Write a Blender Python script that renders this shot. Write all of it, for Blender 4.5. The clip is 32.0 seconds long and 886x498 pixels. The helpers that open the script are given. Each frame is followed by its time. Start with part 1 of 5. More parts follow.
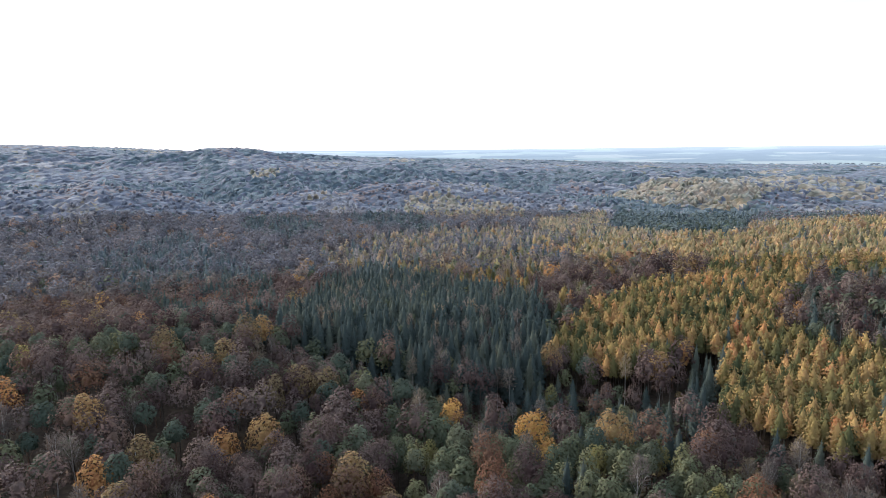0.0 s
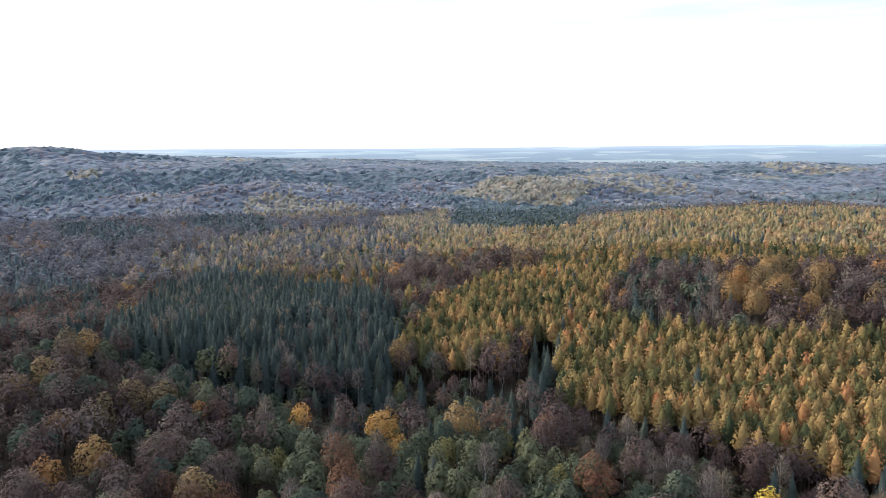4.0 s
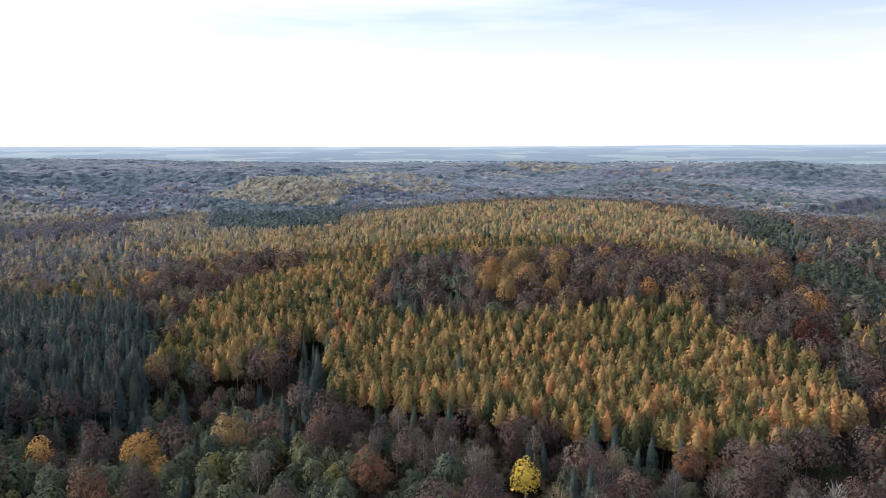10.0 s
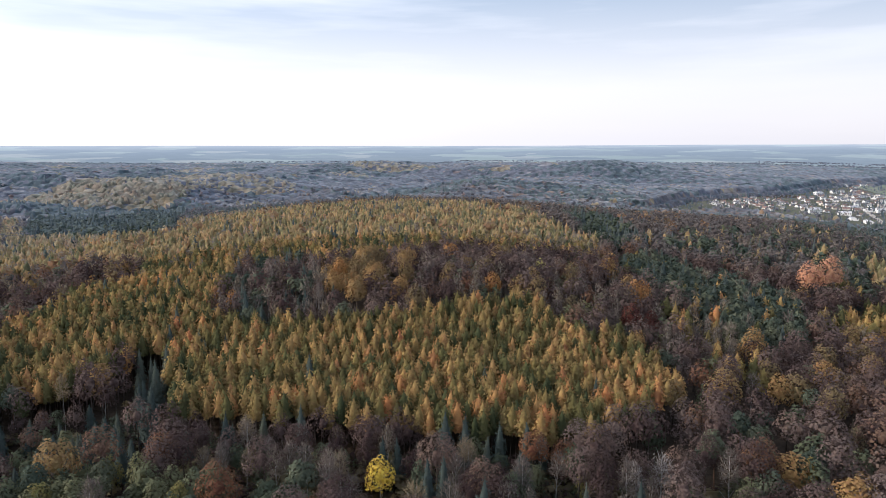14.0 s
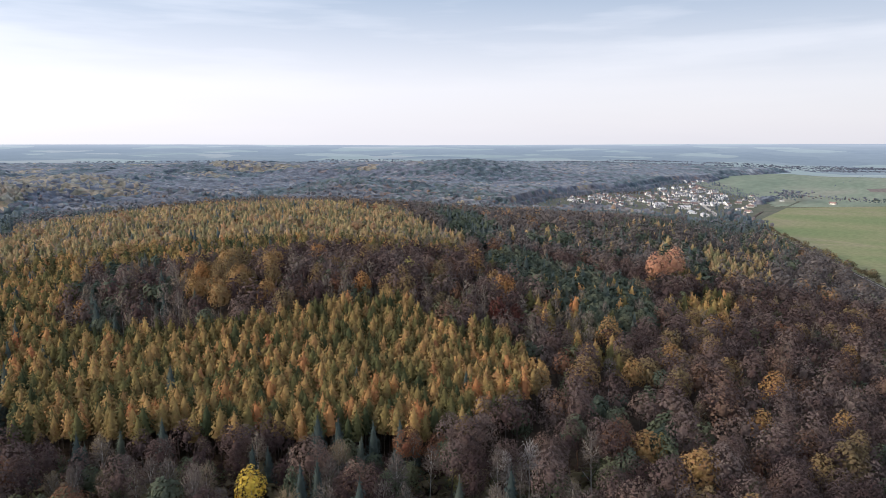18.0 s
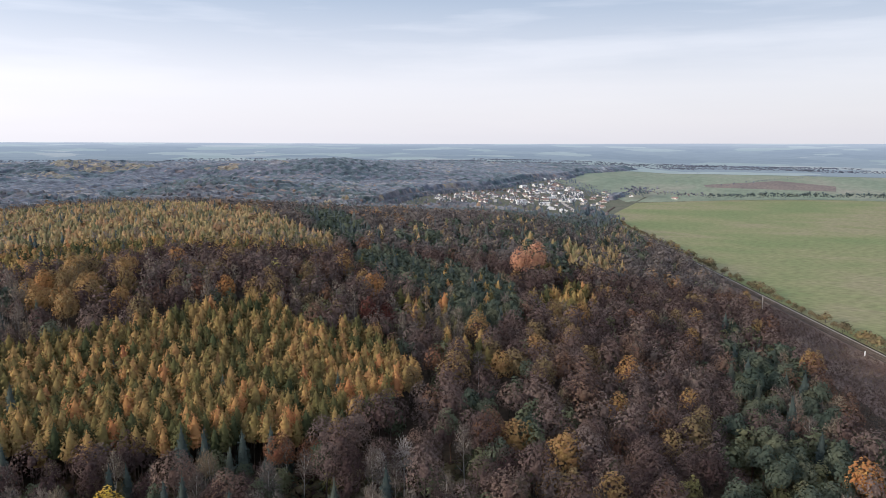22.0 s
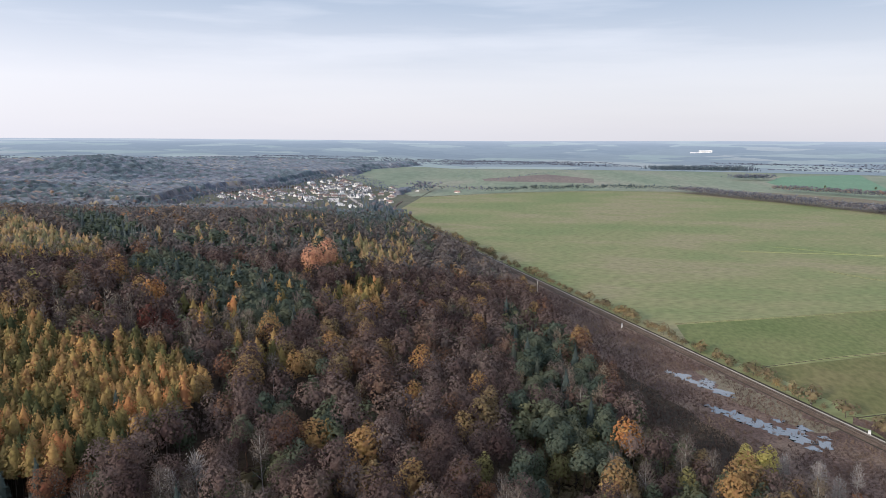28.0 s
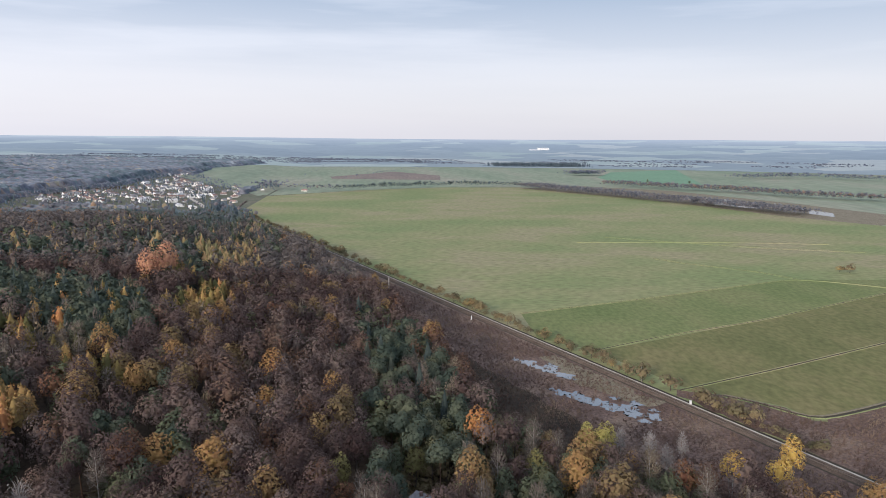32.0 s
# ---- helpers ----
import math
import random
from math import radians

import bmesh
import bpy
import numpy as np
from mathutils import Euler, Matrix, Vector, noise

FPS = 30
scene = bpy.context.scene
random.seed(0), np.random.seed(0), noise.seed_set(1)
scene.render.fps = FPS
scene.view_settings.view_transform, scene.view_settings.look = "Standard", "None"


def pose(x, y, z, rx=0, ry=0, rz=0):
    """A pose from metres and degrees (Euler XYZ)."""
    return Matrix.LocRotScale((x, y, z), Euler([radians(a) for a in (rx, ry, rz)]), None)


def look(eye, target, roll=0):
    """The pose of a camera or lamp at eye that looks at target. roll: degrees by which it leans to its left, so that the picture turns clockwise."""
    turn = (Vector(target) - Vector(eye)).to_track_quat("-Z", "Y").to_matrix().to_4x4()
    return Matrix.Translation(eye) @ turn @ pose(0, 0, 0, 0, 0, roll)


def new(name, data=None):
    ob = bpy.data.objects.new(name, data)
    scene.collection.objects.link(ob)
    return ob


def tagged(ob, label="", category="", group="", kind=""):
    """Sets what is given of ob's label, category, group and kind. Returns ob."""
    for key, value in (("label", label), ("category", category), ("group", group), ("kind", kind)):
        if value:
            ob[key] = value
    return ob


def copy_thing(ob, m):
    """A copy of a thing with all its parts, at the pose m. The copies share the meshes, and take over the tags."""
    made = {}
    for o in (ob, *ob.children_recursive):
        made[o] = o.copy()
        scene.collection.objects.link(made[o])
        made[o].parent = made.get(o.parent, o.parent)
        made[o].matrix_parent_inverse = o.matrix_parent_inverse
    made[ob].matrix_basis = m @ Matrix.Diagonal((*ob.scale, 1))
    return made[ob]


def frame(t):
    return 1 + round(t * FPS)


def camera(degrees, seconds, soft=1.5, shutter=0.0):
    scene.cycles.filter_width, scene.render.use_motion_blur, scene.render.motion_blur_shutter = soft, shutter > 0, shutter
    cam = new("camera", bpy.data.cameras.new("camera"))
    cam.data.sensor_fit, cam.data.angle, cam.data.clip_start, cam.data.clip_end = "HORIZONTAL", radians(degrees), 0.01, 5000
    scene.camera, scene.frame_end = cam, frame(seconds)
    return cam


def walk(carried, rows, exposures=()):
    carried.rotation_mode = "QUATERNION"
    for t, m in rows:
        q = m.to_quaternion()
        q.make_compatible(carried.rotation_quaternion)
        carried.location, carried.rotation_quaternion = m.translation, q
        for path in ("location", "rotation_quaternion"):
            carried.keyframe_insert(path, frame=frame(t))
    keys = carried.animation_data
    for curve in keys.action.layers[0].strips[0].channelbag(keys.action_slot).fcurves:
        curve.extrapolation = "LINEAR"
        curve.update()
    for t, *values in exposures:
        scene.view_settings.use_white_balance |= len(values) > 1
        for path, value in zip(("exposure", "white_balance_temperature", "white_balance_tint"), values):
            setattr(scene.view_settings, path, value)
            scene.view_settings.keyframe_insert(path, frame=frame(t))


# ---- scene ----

# ---- camera: hovers in one place and turns; seconds, bearing, tilt, lean in degrees ----
EYE = (0.0, 0.0, 95.0)
TURN = [
    (0, 0.0, -8.14, -0.50), (1, 3.14, -8.18, -0.52), (2, 6.29, -8.22, -0.52), (3, 9.49, -8.26, -0.48),
    (3.5, 11.13, -8.28, -0.45), (5.5, 17.77, -8.33, -0.38), (6, 19.39, -8.36, -0.35), (7, 22.59, -8.38, -0.27),
    (8, 25.72, -8.38, -0.21), (9, 28.90, -8.40, -0.18), (10, 32.06, -8.40, -0.17), (11, 35.30, -8.40, -0.17),
    (12, 38.50, -8.41, -0.15), (13, 41.59, -8.43, -0.13), (14, 44.63, -8.45, -0.11), (15, 47.56, -8.47, -0.09),
    (15.5, 48.94, -8.48, -0.08), (17.5, 54.18, -8.51, -0.05), (18, 55.48, -8.53, -0.04), (19, 58.15, -8.55, -0.01),
    (20, 60.85, -8.57, 0.02), (21, 63.57, -8.59, 0.07), (22, 66.30, -8.62, 0.11), (23, 69.07, -8.66, 0.13),
    (24, 71.89, -8.70, 0.16), (25, 74.75, -8.75, 0.20), (25.5, 76.19, -8.78, 0.22), (27.5, 82.02, -8.85, 0.24),
    (28, 83.50, -8.88, 0.26), (29, 86.52, -8.92, 0.29), (30, 89.61, -8.95, 0.32), (31, 92.74, -8.98, 0.36),
    (32, 95.86, -9.01, 0.40),
]
cam = camera(64.7, 32.0, soft=0.65)


def aim(bearing, tilt, lean):
    b, e = radians(bearing), radians(tilt)
    way = Vector((math.sin(b) * math.cos(e), math.cos(b) * math.cos(e), math.sin(e)))
    return look(EYE, Vector(EYE) + 100 * way, lean)


# the clip's camera opens up a little towards the bright western sky
walk(cam, [(t, aim(b, e, l)) for t, b, e, l in TURN], exposures=((0, 0.55, 5680, 9), (6, 0.36, 5680, 9), (13, 0.05, 5790, 12), (20, -0.13, 5840, 12), (32, -0.14, 5780, 12)))

# ---- sky and sun: thin bright overcast, low veiled sun beyond the western woods ----
SUN_BEARING, SUN_HEIGHT = -52.0, 17.0
world = bpy.data.worlds.new("sky")
scene.world = world
world.use_nodes = True
wn, wl = world.node_tree.nodes, world.node_tree.links
wn.clear()
w_out = wn.new("ShaderNodeOutputWorld")
w_bg = wn.new("ShaderNodeBackground")
w_sky = wn.new("ShaderNodeTexSky")
w_sky.sky_type, w_sky.sun_disc = "NISHITA", False
w_sky.sun_elevation, w_sky.sun_rotation = radians(SUN_HEIGHT), radians(SUN_BEARING)
w_sky.dust_density, w_sky.air_density = 2.0, 1.0
w_gain = wn.new("ShaderNodeVectorMath")
w_gain.operation = "SCALE"
w_gain.inputs["Scale"].default_value = 0.045
w_co = wn.new("ShaderNodeTexCoord")
w_map = wn.new("ShaderNodeMapping")
w_map.inputs["Scale"].default_value = (1.0, 1.0, 10.0)
w_map.inputs["Rotation"].default_value = (radians(3), radians(-4), 0)
w_noise = wn.new("ShaderNodeTexNoise")
w_noise.inputs["Scale"].default_value = 1.9
w_noise.inputs["Detail"].default_value = 5
w_noise.inputs["Roughness"].default_value = 0.52
w_ramp = wn.new("ShaderNodeValToRGB")
w_ramp.color_ramp.elements[0].position, w_ramp.color_ramp.elements[0].color = 0.43, (0.60, 0.67, 0.76, 1)
w_ramp.color_ramp.elements[1].position, w_ramp.color_ramp.elements[1].color = 0.60, (0.98, 0.98, 1.0, 1)
# height above the horizon: white, faintly rosy near it
w_sep = wn.new("ShaderNodeSeparateXYZ")
w_low = wn.new("ShaderNodeMapRange")
w_low.inputs["From Min"].default_value, w_low.inputs["From Max"].default_value = 0.075, 0.20
w_low.inputs["To Min"].default_value, w_low.inputs["To Max"].default_value = 0.92, 0.0
w_mix = wn.new("ShaderNodeMixRGB")
w_mix.inputs["Color2"].default_value = (1.27, 1.17, 1.12, 1)
w_all = wn.new("ShaderNodeMixRGB")
w_all.blend_type, w_all.inputs["Fac"].default_value = "ADD", 1.0
wl.new(w_co.outputs["Generated"], w_map.inputs["Vector"])
wl.new(w_map.outputs["Vector"], w_noise.inputs["Vector"])
wl.new(w_noise.outputs["Fac"], w_ramp.inputs["Fac"])
wl.new(w_co.outputs["Generated"], w_sep.inputs["Vector"])
wl.new(w_sep.outputs["Z"], w_low.inputs["Value"])
wl.new(w_low.outputs["Result"], w_mix.inputs["Fac"])
wl.new(w_ramp.outputs["Color"], w_mix.inputs["Color1"])
wl.new(w_sky.outputs["Color"], w_gain.inputs[0])
wl.new(w_mix.outputs["Color"], w_all.inputs["Color1"])
wl.new(w_gain.outputs["Vector"], w_all.inputs["Color2"])
# the whole sky is brighter towards the veiled sun
w_dot = wn.new("ShaderNodeVectorMath")
w_dot.operation = "DOT_PRODUCT"
w_dot.inputs[1].default_value = (math.sin(radians(SUN_BEARING)), math.cos(radians(SUN_BEARING)), 0.1)
w_side = wn.new("ShaderNodeMapRange")
w_side.inputs["From Min"].default_value, w_side.inputs["From Max"].default_value = -1.0, 1.0
w_side.inputs["To Min"].default_value, w_side.inputs["To Max"].default_value = 0.84, 1.30
w_mul = wn.new("ShaderNodeVectorMath")
w_mul.operation = "SCALE"
wl.new(w_co.outputs["Generated"], w_dot.inputs[0])
wl.new(w_dot.outputs["Value"], w_side.inputs["Value"])
wl.new(w_side.outputs["Result"], w_mul.inputs["Scale"])
wl.new(w_all.outputs["Color"], w_mul.inputs[0])
wl.new(w_mul.outputs["Vector"], w_bg.inputs["Color"])
w_bg.inputs["Strength"].default_value = 0.78
wl.new(w_bg.outputs["Background"], w_out.inputs["Surface"])

sun = new("sun", bpy.data.lights.new("sun", "SUN"))
sun.data.energy, sun.data.angle, sun.data.color = 4.7, radians(9), (1.0, 0.84, 0.64)
sb, se = radians(SUN_BEARING), radians(SUN_HEIGHT)
sun.matrix_world = look((900 * math.sin(sb) * math.cos(se), 900 * math.cos(sb) * math.cos(se), 900 * math.sin(se)), (0, 0, 0))


# ---- materials ----
def material(name, rough=0.85, spec=0.2):
    m = bpy.data.materials.new(name)
    m.use_nodes = True
    nt = m.node_tree
    b = nt.nodes["Principled BSDF"]
    b.inputs["Roughness"].default_value = rough
    b.inputs["Specular IOR Level"].default_value = spec
    return m, nt, b


def ramp_node(nt, stops):
    r = nt.nodes.new("ShaderNodeValToRGB")
    e = r.color_ramp.elements
    while len(e) < len(stops):
        e.new(0.5)
    for k, (p, c) in enumerate(stops):
        e[k].position, e[k].color = p, (*c, 1)
    return r


def foliage(name, stops, single=False, through_light=0.3, spread=0.15, haze_sheen=0.0, grain=0.0):
    """Leaves or twigs: a hue for each tree, a value for each tuft. single: trees that are objects of their own."""
    m, nt, b = material(name, 0.9, 0.1)
    n, l = nt.nodes, nt.links
    # bluish sheen pales distant crowns at grazing view, in place of haze
    b.inputs["Sheen Weight"].default_value, b.inputs["Sheen Roughness"].default_value = haze_sheen, 0.35
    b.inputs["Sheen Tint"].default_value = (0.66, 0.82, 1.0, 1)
    if single:
        src = n.new("ShaderNodeObjectInfo").outputs["Random"]
    else:
        a = n.new("ShaderNodeAttribute")
        a.attribute_name = "tint"
        src = a.outputs["Fac"]
    r = ramp_node(nt, stops)
    l.new(src, r.inputs["Fac"])
    g = n.new("ShaderNodeNewGeometry")
    mr = n.new("ShaderNodeMapRange")
    mr.inputs["To Min"].default_value, mr.inputs["To Max"].default_value = 1 - spread, 1 + spread
    l.new(g.outputs["Random Per Island"], mr.inputs["Value"])
    hs = n.new("ShaderNodeHueSaturation")
    value = mr.outputs["Result"]
    if grain:       # light crowns and the shade of gaps between them, painted as noise on a closed canopy
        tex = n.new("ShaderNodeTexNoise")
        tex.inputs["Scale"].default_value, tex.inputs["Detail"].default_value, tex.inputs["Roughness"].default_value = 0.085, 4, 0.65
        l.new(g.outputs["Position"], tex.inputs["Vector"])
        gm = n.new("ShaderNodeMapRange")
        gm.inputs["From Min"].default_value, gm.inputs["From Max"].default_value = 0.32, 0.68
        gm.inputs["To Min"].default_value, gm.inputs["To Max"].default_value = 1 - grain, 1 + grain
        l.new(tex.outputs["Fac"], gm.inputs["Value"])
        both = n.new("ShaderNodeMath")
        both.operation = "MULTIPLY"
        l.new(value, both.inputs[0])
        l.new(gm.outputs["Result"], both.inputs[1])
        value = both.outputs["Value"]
    l.new(value, hs.inputs["Value"])
    hue = n.new("ShaderNodeMapRange")
    hue.inputs["To Min"].default_value, hue.inputs["To Max"].default_value = 0.485, 0.515
    l.new(g.outputs["Random Per Island"], hue.inputs["Value"])
    l.new(hue.outputs["Result"], hs.inputs["Hue"])
    l.new(r.outputs["Color"], hs.inputs["Color"])
    l.new(hs.outputs["Color"], b.inputs["Base Color"])
    if through_light:
        t = n.new("ShaderNodeBsdfTranslucent")
        l.new(hs.outputs["Color"], t.inputs["Color"])
        mx = n.new("ShaderNodeMixShader")
        mx.inputs["Fac"].default_value = through_light
        l.new(b.outputs["BSDF"], mx.inputs[1])
        l.new(t.outputs["BSDF"], mx.inputs[2])
        l.new(mx.outputs["Shader"], n["Material Output"].inputs["Surface"])
    return m


def surface(name, stops, scale, rough=0.9, second=0.0, bump=0.0, stretch=(1, 1, 1), detail=6, turn=0.0, fine=None):
    """A noisy opaque surface in world metres; second: how much a larger, slower stain changes its value."""
    m, nt, b = material(name, rough, 0.2)
    n, l = nt.nodes, nt.links
    co = n.new("ShaderNodeNewGeometry")
    mp = n.new("ShaderNodeMapping")
    mp.inputs["Scale"].default_value = stretch
    mp.inputs["Rotation"].default_value = (0, 0, turn)
    l.new(co.outputs["Position"], mp.inputs["Vector"])
    t = n.new("ShaderNodeTexNoise")
    t.inputs["Scale"].default_value, t.inputs["Detail"].default_value = scale, detail
    t.inputs["Roughness"].default_value = 0.6
    l.new(mp.outputs["Vector"], t.inputs["Vector"])
    r = ramp_node(nt, stops)
    l.new(t.outputs["Fac"], r.inputs["Fac"])
    out = r.outputs["Color"]
    if second:
        t2 = n.new("ShaderNodeTexNoise")
        t2.inputs["Scale"].default_value, t2.inputs["Detail"].default_value = fine or scale * 14, 4
        l.new(mp.outputs["Vector"], t2.inputs["Vector"])
        mr = n.new("ShaderNodeMapRange")
        mr.inputs["From Min"].default_value, mr.inputs["From Max"].default_value = 0.3, 0.7
        mr.inputs["To Min"].default_value, mr.inputs["To Max"].default_value = 1 - second, 1 + second
        l.new(t2.outputs["Fac"], mr.inputs["Value"])
        hs = n.new("ShaderNodeHueSaturation")
        l.new(mr.outputs["Result"], hs.inputs["Value"])
        l.new(out, hs.inputs["Color"])
        out = hs.outputs["Color"]
        if bump:
            bp = n.new("ShaderNodeBump")
            bp.inputs["Strength"].default_value, bp.inputs["Distance"].default_value = bump, 0.3
            l.new(t2.outputs["Fac"], bp.inputs["Height"])
            l.new(bp.outputs["Normal"], b.inputs["Normal"])
    l.new(out, b.inputs["Base Color"])
    return m


HUES = {
    "larch": ((0.0, (0.055, 0.066, 0.032)), (0.22, (0.112, 0.108, 0.046)), (0.42, (0.205, 0.158, 0.062)), (0.62, (0.30, 0.208, 0.085)), (0.85, (0.43, 0.265, 0.108)), (1.0, (0.48, 0.205, 0.088))),
    # spruce lightened and kept bluish: haze put into its base colour
    "spruce": ((0.0, (0.058, 0.076, 0.072)), (0.6, (0.080, 0.102, 0.092)), (1.0, (0.115, 0.125, 0.092))),
    "pine": ((0.0, (0.063, 0.085, 0.066)), (0.5, (0.095, 0.115, 0.085)), (1.0, (0.140, 0.146, 0.094))),
    "beech": ((0.0, (0.060, 0.039, 0.038)), (0.3, (0.104, 0.072, 0.066)), (0.6, (0.148, 0.108, 0.096)), (0.75, (0.175, 0.134, 0.119)), (0.87, (0.155, 0.094, 0.066)), (1.0, (0.18, 0.086, 0.048))),
    "birch": ((0.0, (0.15, 0.125, 0.112)), (0.6, (0.205, 0.172, 0.145)), (1.0, (0.25, 0.195, 0.12))),
    "oak": ((0.0, (0.17, 0.13, 0.075)), (0.5, (0.26, 0.18, 0.088)), (0.85, (0.34, 0.21, 0.09)), (1.0, (0.41, 0.205, 0.08))),
    "alder": ((0.0, (0.075, 0.092, 0.062)), (0.5, (0.125, 0.138, 0.085)), (0.85, (0.165, 0.165, 0.092)), (1.0, (0.24, 0.21, 0.08))),
    "gold": ((0.0, (0.34, 0.235, 0.08)), (1.0, (0.44, 0.31, 0.085))),
    "shrub": ((0.0, (0.130, 0.119, 0.069)), (0.5, (0.202, 0.163, 0.098)), (0.85, (0.260, 0.206, 0.115)), (1.0, (0.286, 0.213, 0.098))),
    "reed": ((0.0, (0.10, 0.068, 0.056)), (0.5, (0.155, 0.110, 0.090)), (1.0, (0.25, 0.19, 0.145))),
}
# far woods: haze of the distance mixed into the base colours, paler and bluer
FAR_HAZE_HUES = {
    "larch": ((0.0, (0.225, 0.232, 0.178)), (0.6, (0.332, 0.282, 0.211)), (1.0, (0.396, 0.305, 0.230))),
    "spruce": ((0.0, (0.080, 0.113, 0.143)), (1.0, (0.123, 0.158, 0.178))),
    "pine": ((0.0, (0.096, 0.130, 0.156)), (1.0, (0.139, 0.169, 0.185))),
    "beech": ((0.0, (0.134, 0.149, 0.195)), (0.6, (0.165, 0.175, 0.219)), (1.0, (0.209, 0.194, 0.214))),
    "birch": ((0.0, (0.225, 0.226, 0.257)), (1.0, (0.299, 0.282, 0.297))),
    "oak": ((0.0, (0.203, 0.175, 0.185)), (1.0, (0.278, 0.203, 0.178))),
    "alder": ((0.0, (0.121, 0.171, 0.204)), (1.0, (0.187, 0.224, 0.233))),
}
# middle distance: first step of the painted haze, mostly lighter and greyer than near
MID_HAZE_HUES = {
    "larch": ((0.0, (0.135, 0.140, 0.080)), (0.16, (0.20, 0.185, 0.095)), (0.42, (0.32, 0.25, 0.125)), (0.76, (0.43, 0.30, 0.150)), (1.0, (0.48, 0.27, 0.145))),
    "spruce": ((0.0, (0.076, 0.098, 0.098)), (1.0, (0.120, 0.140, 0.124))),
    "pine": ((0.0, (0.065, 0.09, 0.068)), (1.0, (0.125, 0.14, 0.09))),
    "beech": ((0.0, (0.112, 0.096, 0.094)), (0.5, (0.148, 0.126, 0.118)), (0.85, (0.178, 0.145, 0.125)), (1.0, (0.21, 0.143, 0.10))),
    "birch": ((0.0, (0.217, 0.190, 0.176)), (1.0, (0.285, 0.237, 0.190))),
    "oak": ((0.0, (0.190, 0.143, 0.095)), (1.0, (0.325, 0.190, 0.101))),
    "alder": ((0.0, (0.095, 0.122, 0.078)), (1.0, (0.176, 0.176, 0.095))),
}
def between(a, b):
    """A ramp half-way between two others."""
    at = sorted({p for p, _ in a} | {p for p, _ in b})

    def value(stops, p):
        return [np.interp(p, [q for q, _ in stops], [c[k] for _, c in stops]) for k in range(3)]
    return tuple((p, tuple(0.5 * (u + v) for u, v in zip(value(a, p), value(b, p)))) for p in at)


HUES["yellow"] = ((0.0, (0.80, 0.58, 0.10)), (1.0, (0.84, 0.63, 0.13)))
HUES["wine"] = ((0.0, (0.13, 0.05, 0.04)), (1.0, (0.16, 0.06, 0.045)))
HUES["copper"] = ((0.0, (0.46, 0.24, 0.15)), (1.0, (0.54, 0.30, 0.19)))
HUES["willow"] = ((0.0, (0.36, 0.32, 0.11)), (1.0, (0.45, 0.39, 0.13)))
HUES["silver"] = ((0.0, (0.30, 0.27, 0.25)), (1.0, (0.38, 0.35, 0.33)))
HUES["poplar"] = ((0.0, (0.54, 0.36, 0.11)), (1.0, (0.62, 0.43, 0.13)))
HUES["amber"] = ((0.0, (0.42, 0.25, 0.085)), (1.0, (0.52, 0.31, 0.10)))
SINGLE = {k: foliage(k + "_leaves", v, single=True) for k, v in HUES.items()}
STAND = {k: foliage(k + "_stand_leaves", v) for k, v in HUES.items()}
MID = {k: foliage(k + "_mid_hazed_leaves", MID_HAZE_HUES.get(k, v), spread=0.12, haze_sheen=0.12, grain=0.2) for k, v in HUES.items()}
# far and outer woods carry painted haze in colour and sheen
FAR = {k: foliage(k + "_far_hazed_leaves", v, through_light=0.3, spread=0.06, haze_sheen=0.2, grain=0.5) for k, v in FAR_HAZE_HUES.items()}
OUT = {k: foliage(k + "_outer_hazed_leaves", between(MID_HAZE_HUES[k], v), through_light=0.3, spread=0.08, haze_sheen=0.24, grain=0.4) for k, v in FAR_HAZE_HUES.items()}
BARK = surface("bark", ((0.3, (0.055, 0.045, 0.038)), (0.7, (0.11, 0.09, 0.075))), 1.5, second=0.3)
BARK_PALE = surface("pale_bark", ((0.3, (0.26, 0.24, 0.22)), (0.7, (0.42, 0.40, 0.37))), 1.5, second=0.4)
BARK_RED = surface("pine_bark", ((0.3, (0.10, 0.065, 0.045)), (0.7, (0.20, 0.12, 0.08))), 1.0, second=0.3)
FLOOR = surface("forest_floor", ((0.3, (0.032, 0.024, 0.018)), (0.5, (0.052, 0.038, 0.027)), (0.7, (0.075, 0.053, 0.032))), 0.05, second=0.35, bump=0.5)
GRASS = surface("meadow_grass", ((0.28, (0.167, 0.211, 0.087)), (0.42, (0.198, 0.226, 0.099)), (0.52, (0.237, 0.239, 0.117)), (0.60, (0.275, 0.247, 0.144)), (0.68, (0.217, 0.224, 0.104)), (0.8, (0.298, 0.268, 0.171))), 0.0075, second=0.20, bump=0.06, stretch=(1.3, 0.8, 1), turn=0.25, fine=0.22, detail=8)
LUSH = surface("lush_grass", ((0.3, (0.127, 0.160, 0.056)), (0.5, (0.158, 0.181, 0.070)), (0.7, (0.206, 0.201, 0.090))), 0.014, second=0.20, bump=0.06, stretch=(0.8, 1.3, 1), turn=0.4, fine=0.3, detail=8)
OLIVE = surface("olive_grass", ((0.3, (0.113, 0.122, 0.045)), (0.5, (0.149, 0.147, 0.058)), (0.7, (0.199, 0.171, 0.079))), 0.02, second=0.22, bump=0.06, stretch=(0.8, 1.3, 1), turn=0.4, fine=0.3, detail=8)
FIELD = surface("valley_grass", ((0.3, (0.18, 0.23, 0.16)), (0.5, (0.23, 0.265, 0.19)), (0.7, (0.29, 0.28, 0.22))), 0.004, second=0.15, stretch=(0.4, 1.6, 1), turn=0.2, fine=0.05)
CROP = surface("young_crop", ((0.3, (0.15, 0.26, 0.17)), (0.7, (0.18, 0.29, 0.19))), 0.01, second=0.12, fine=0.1)
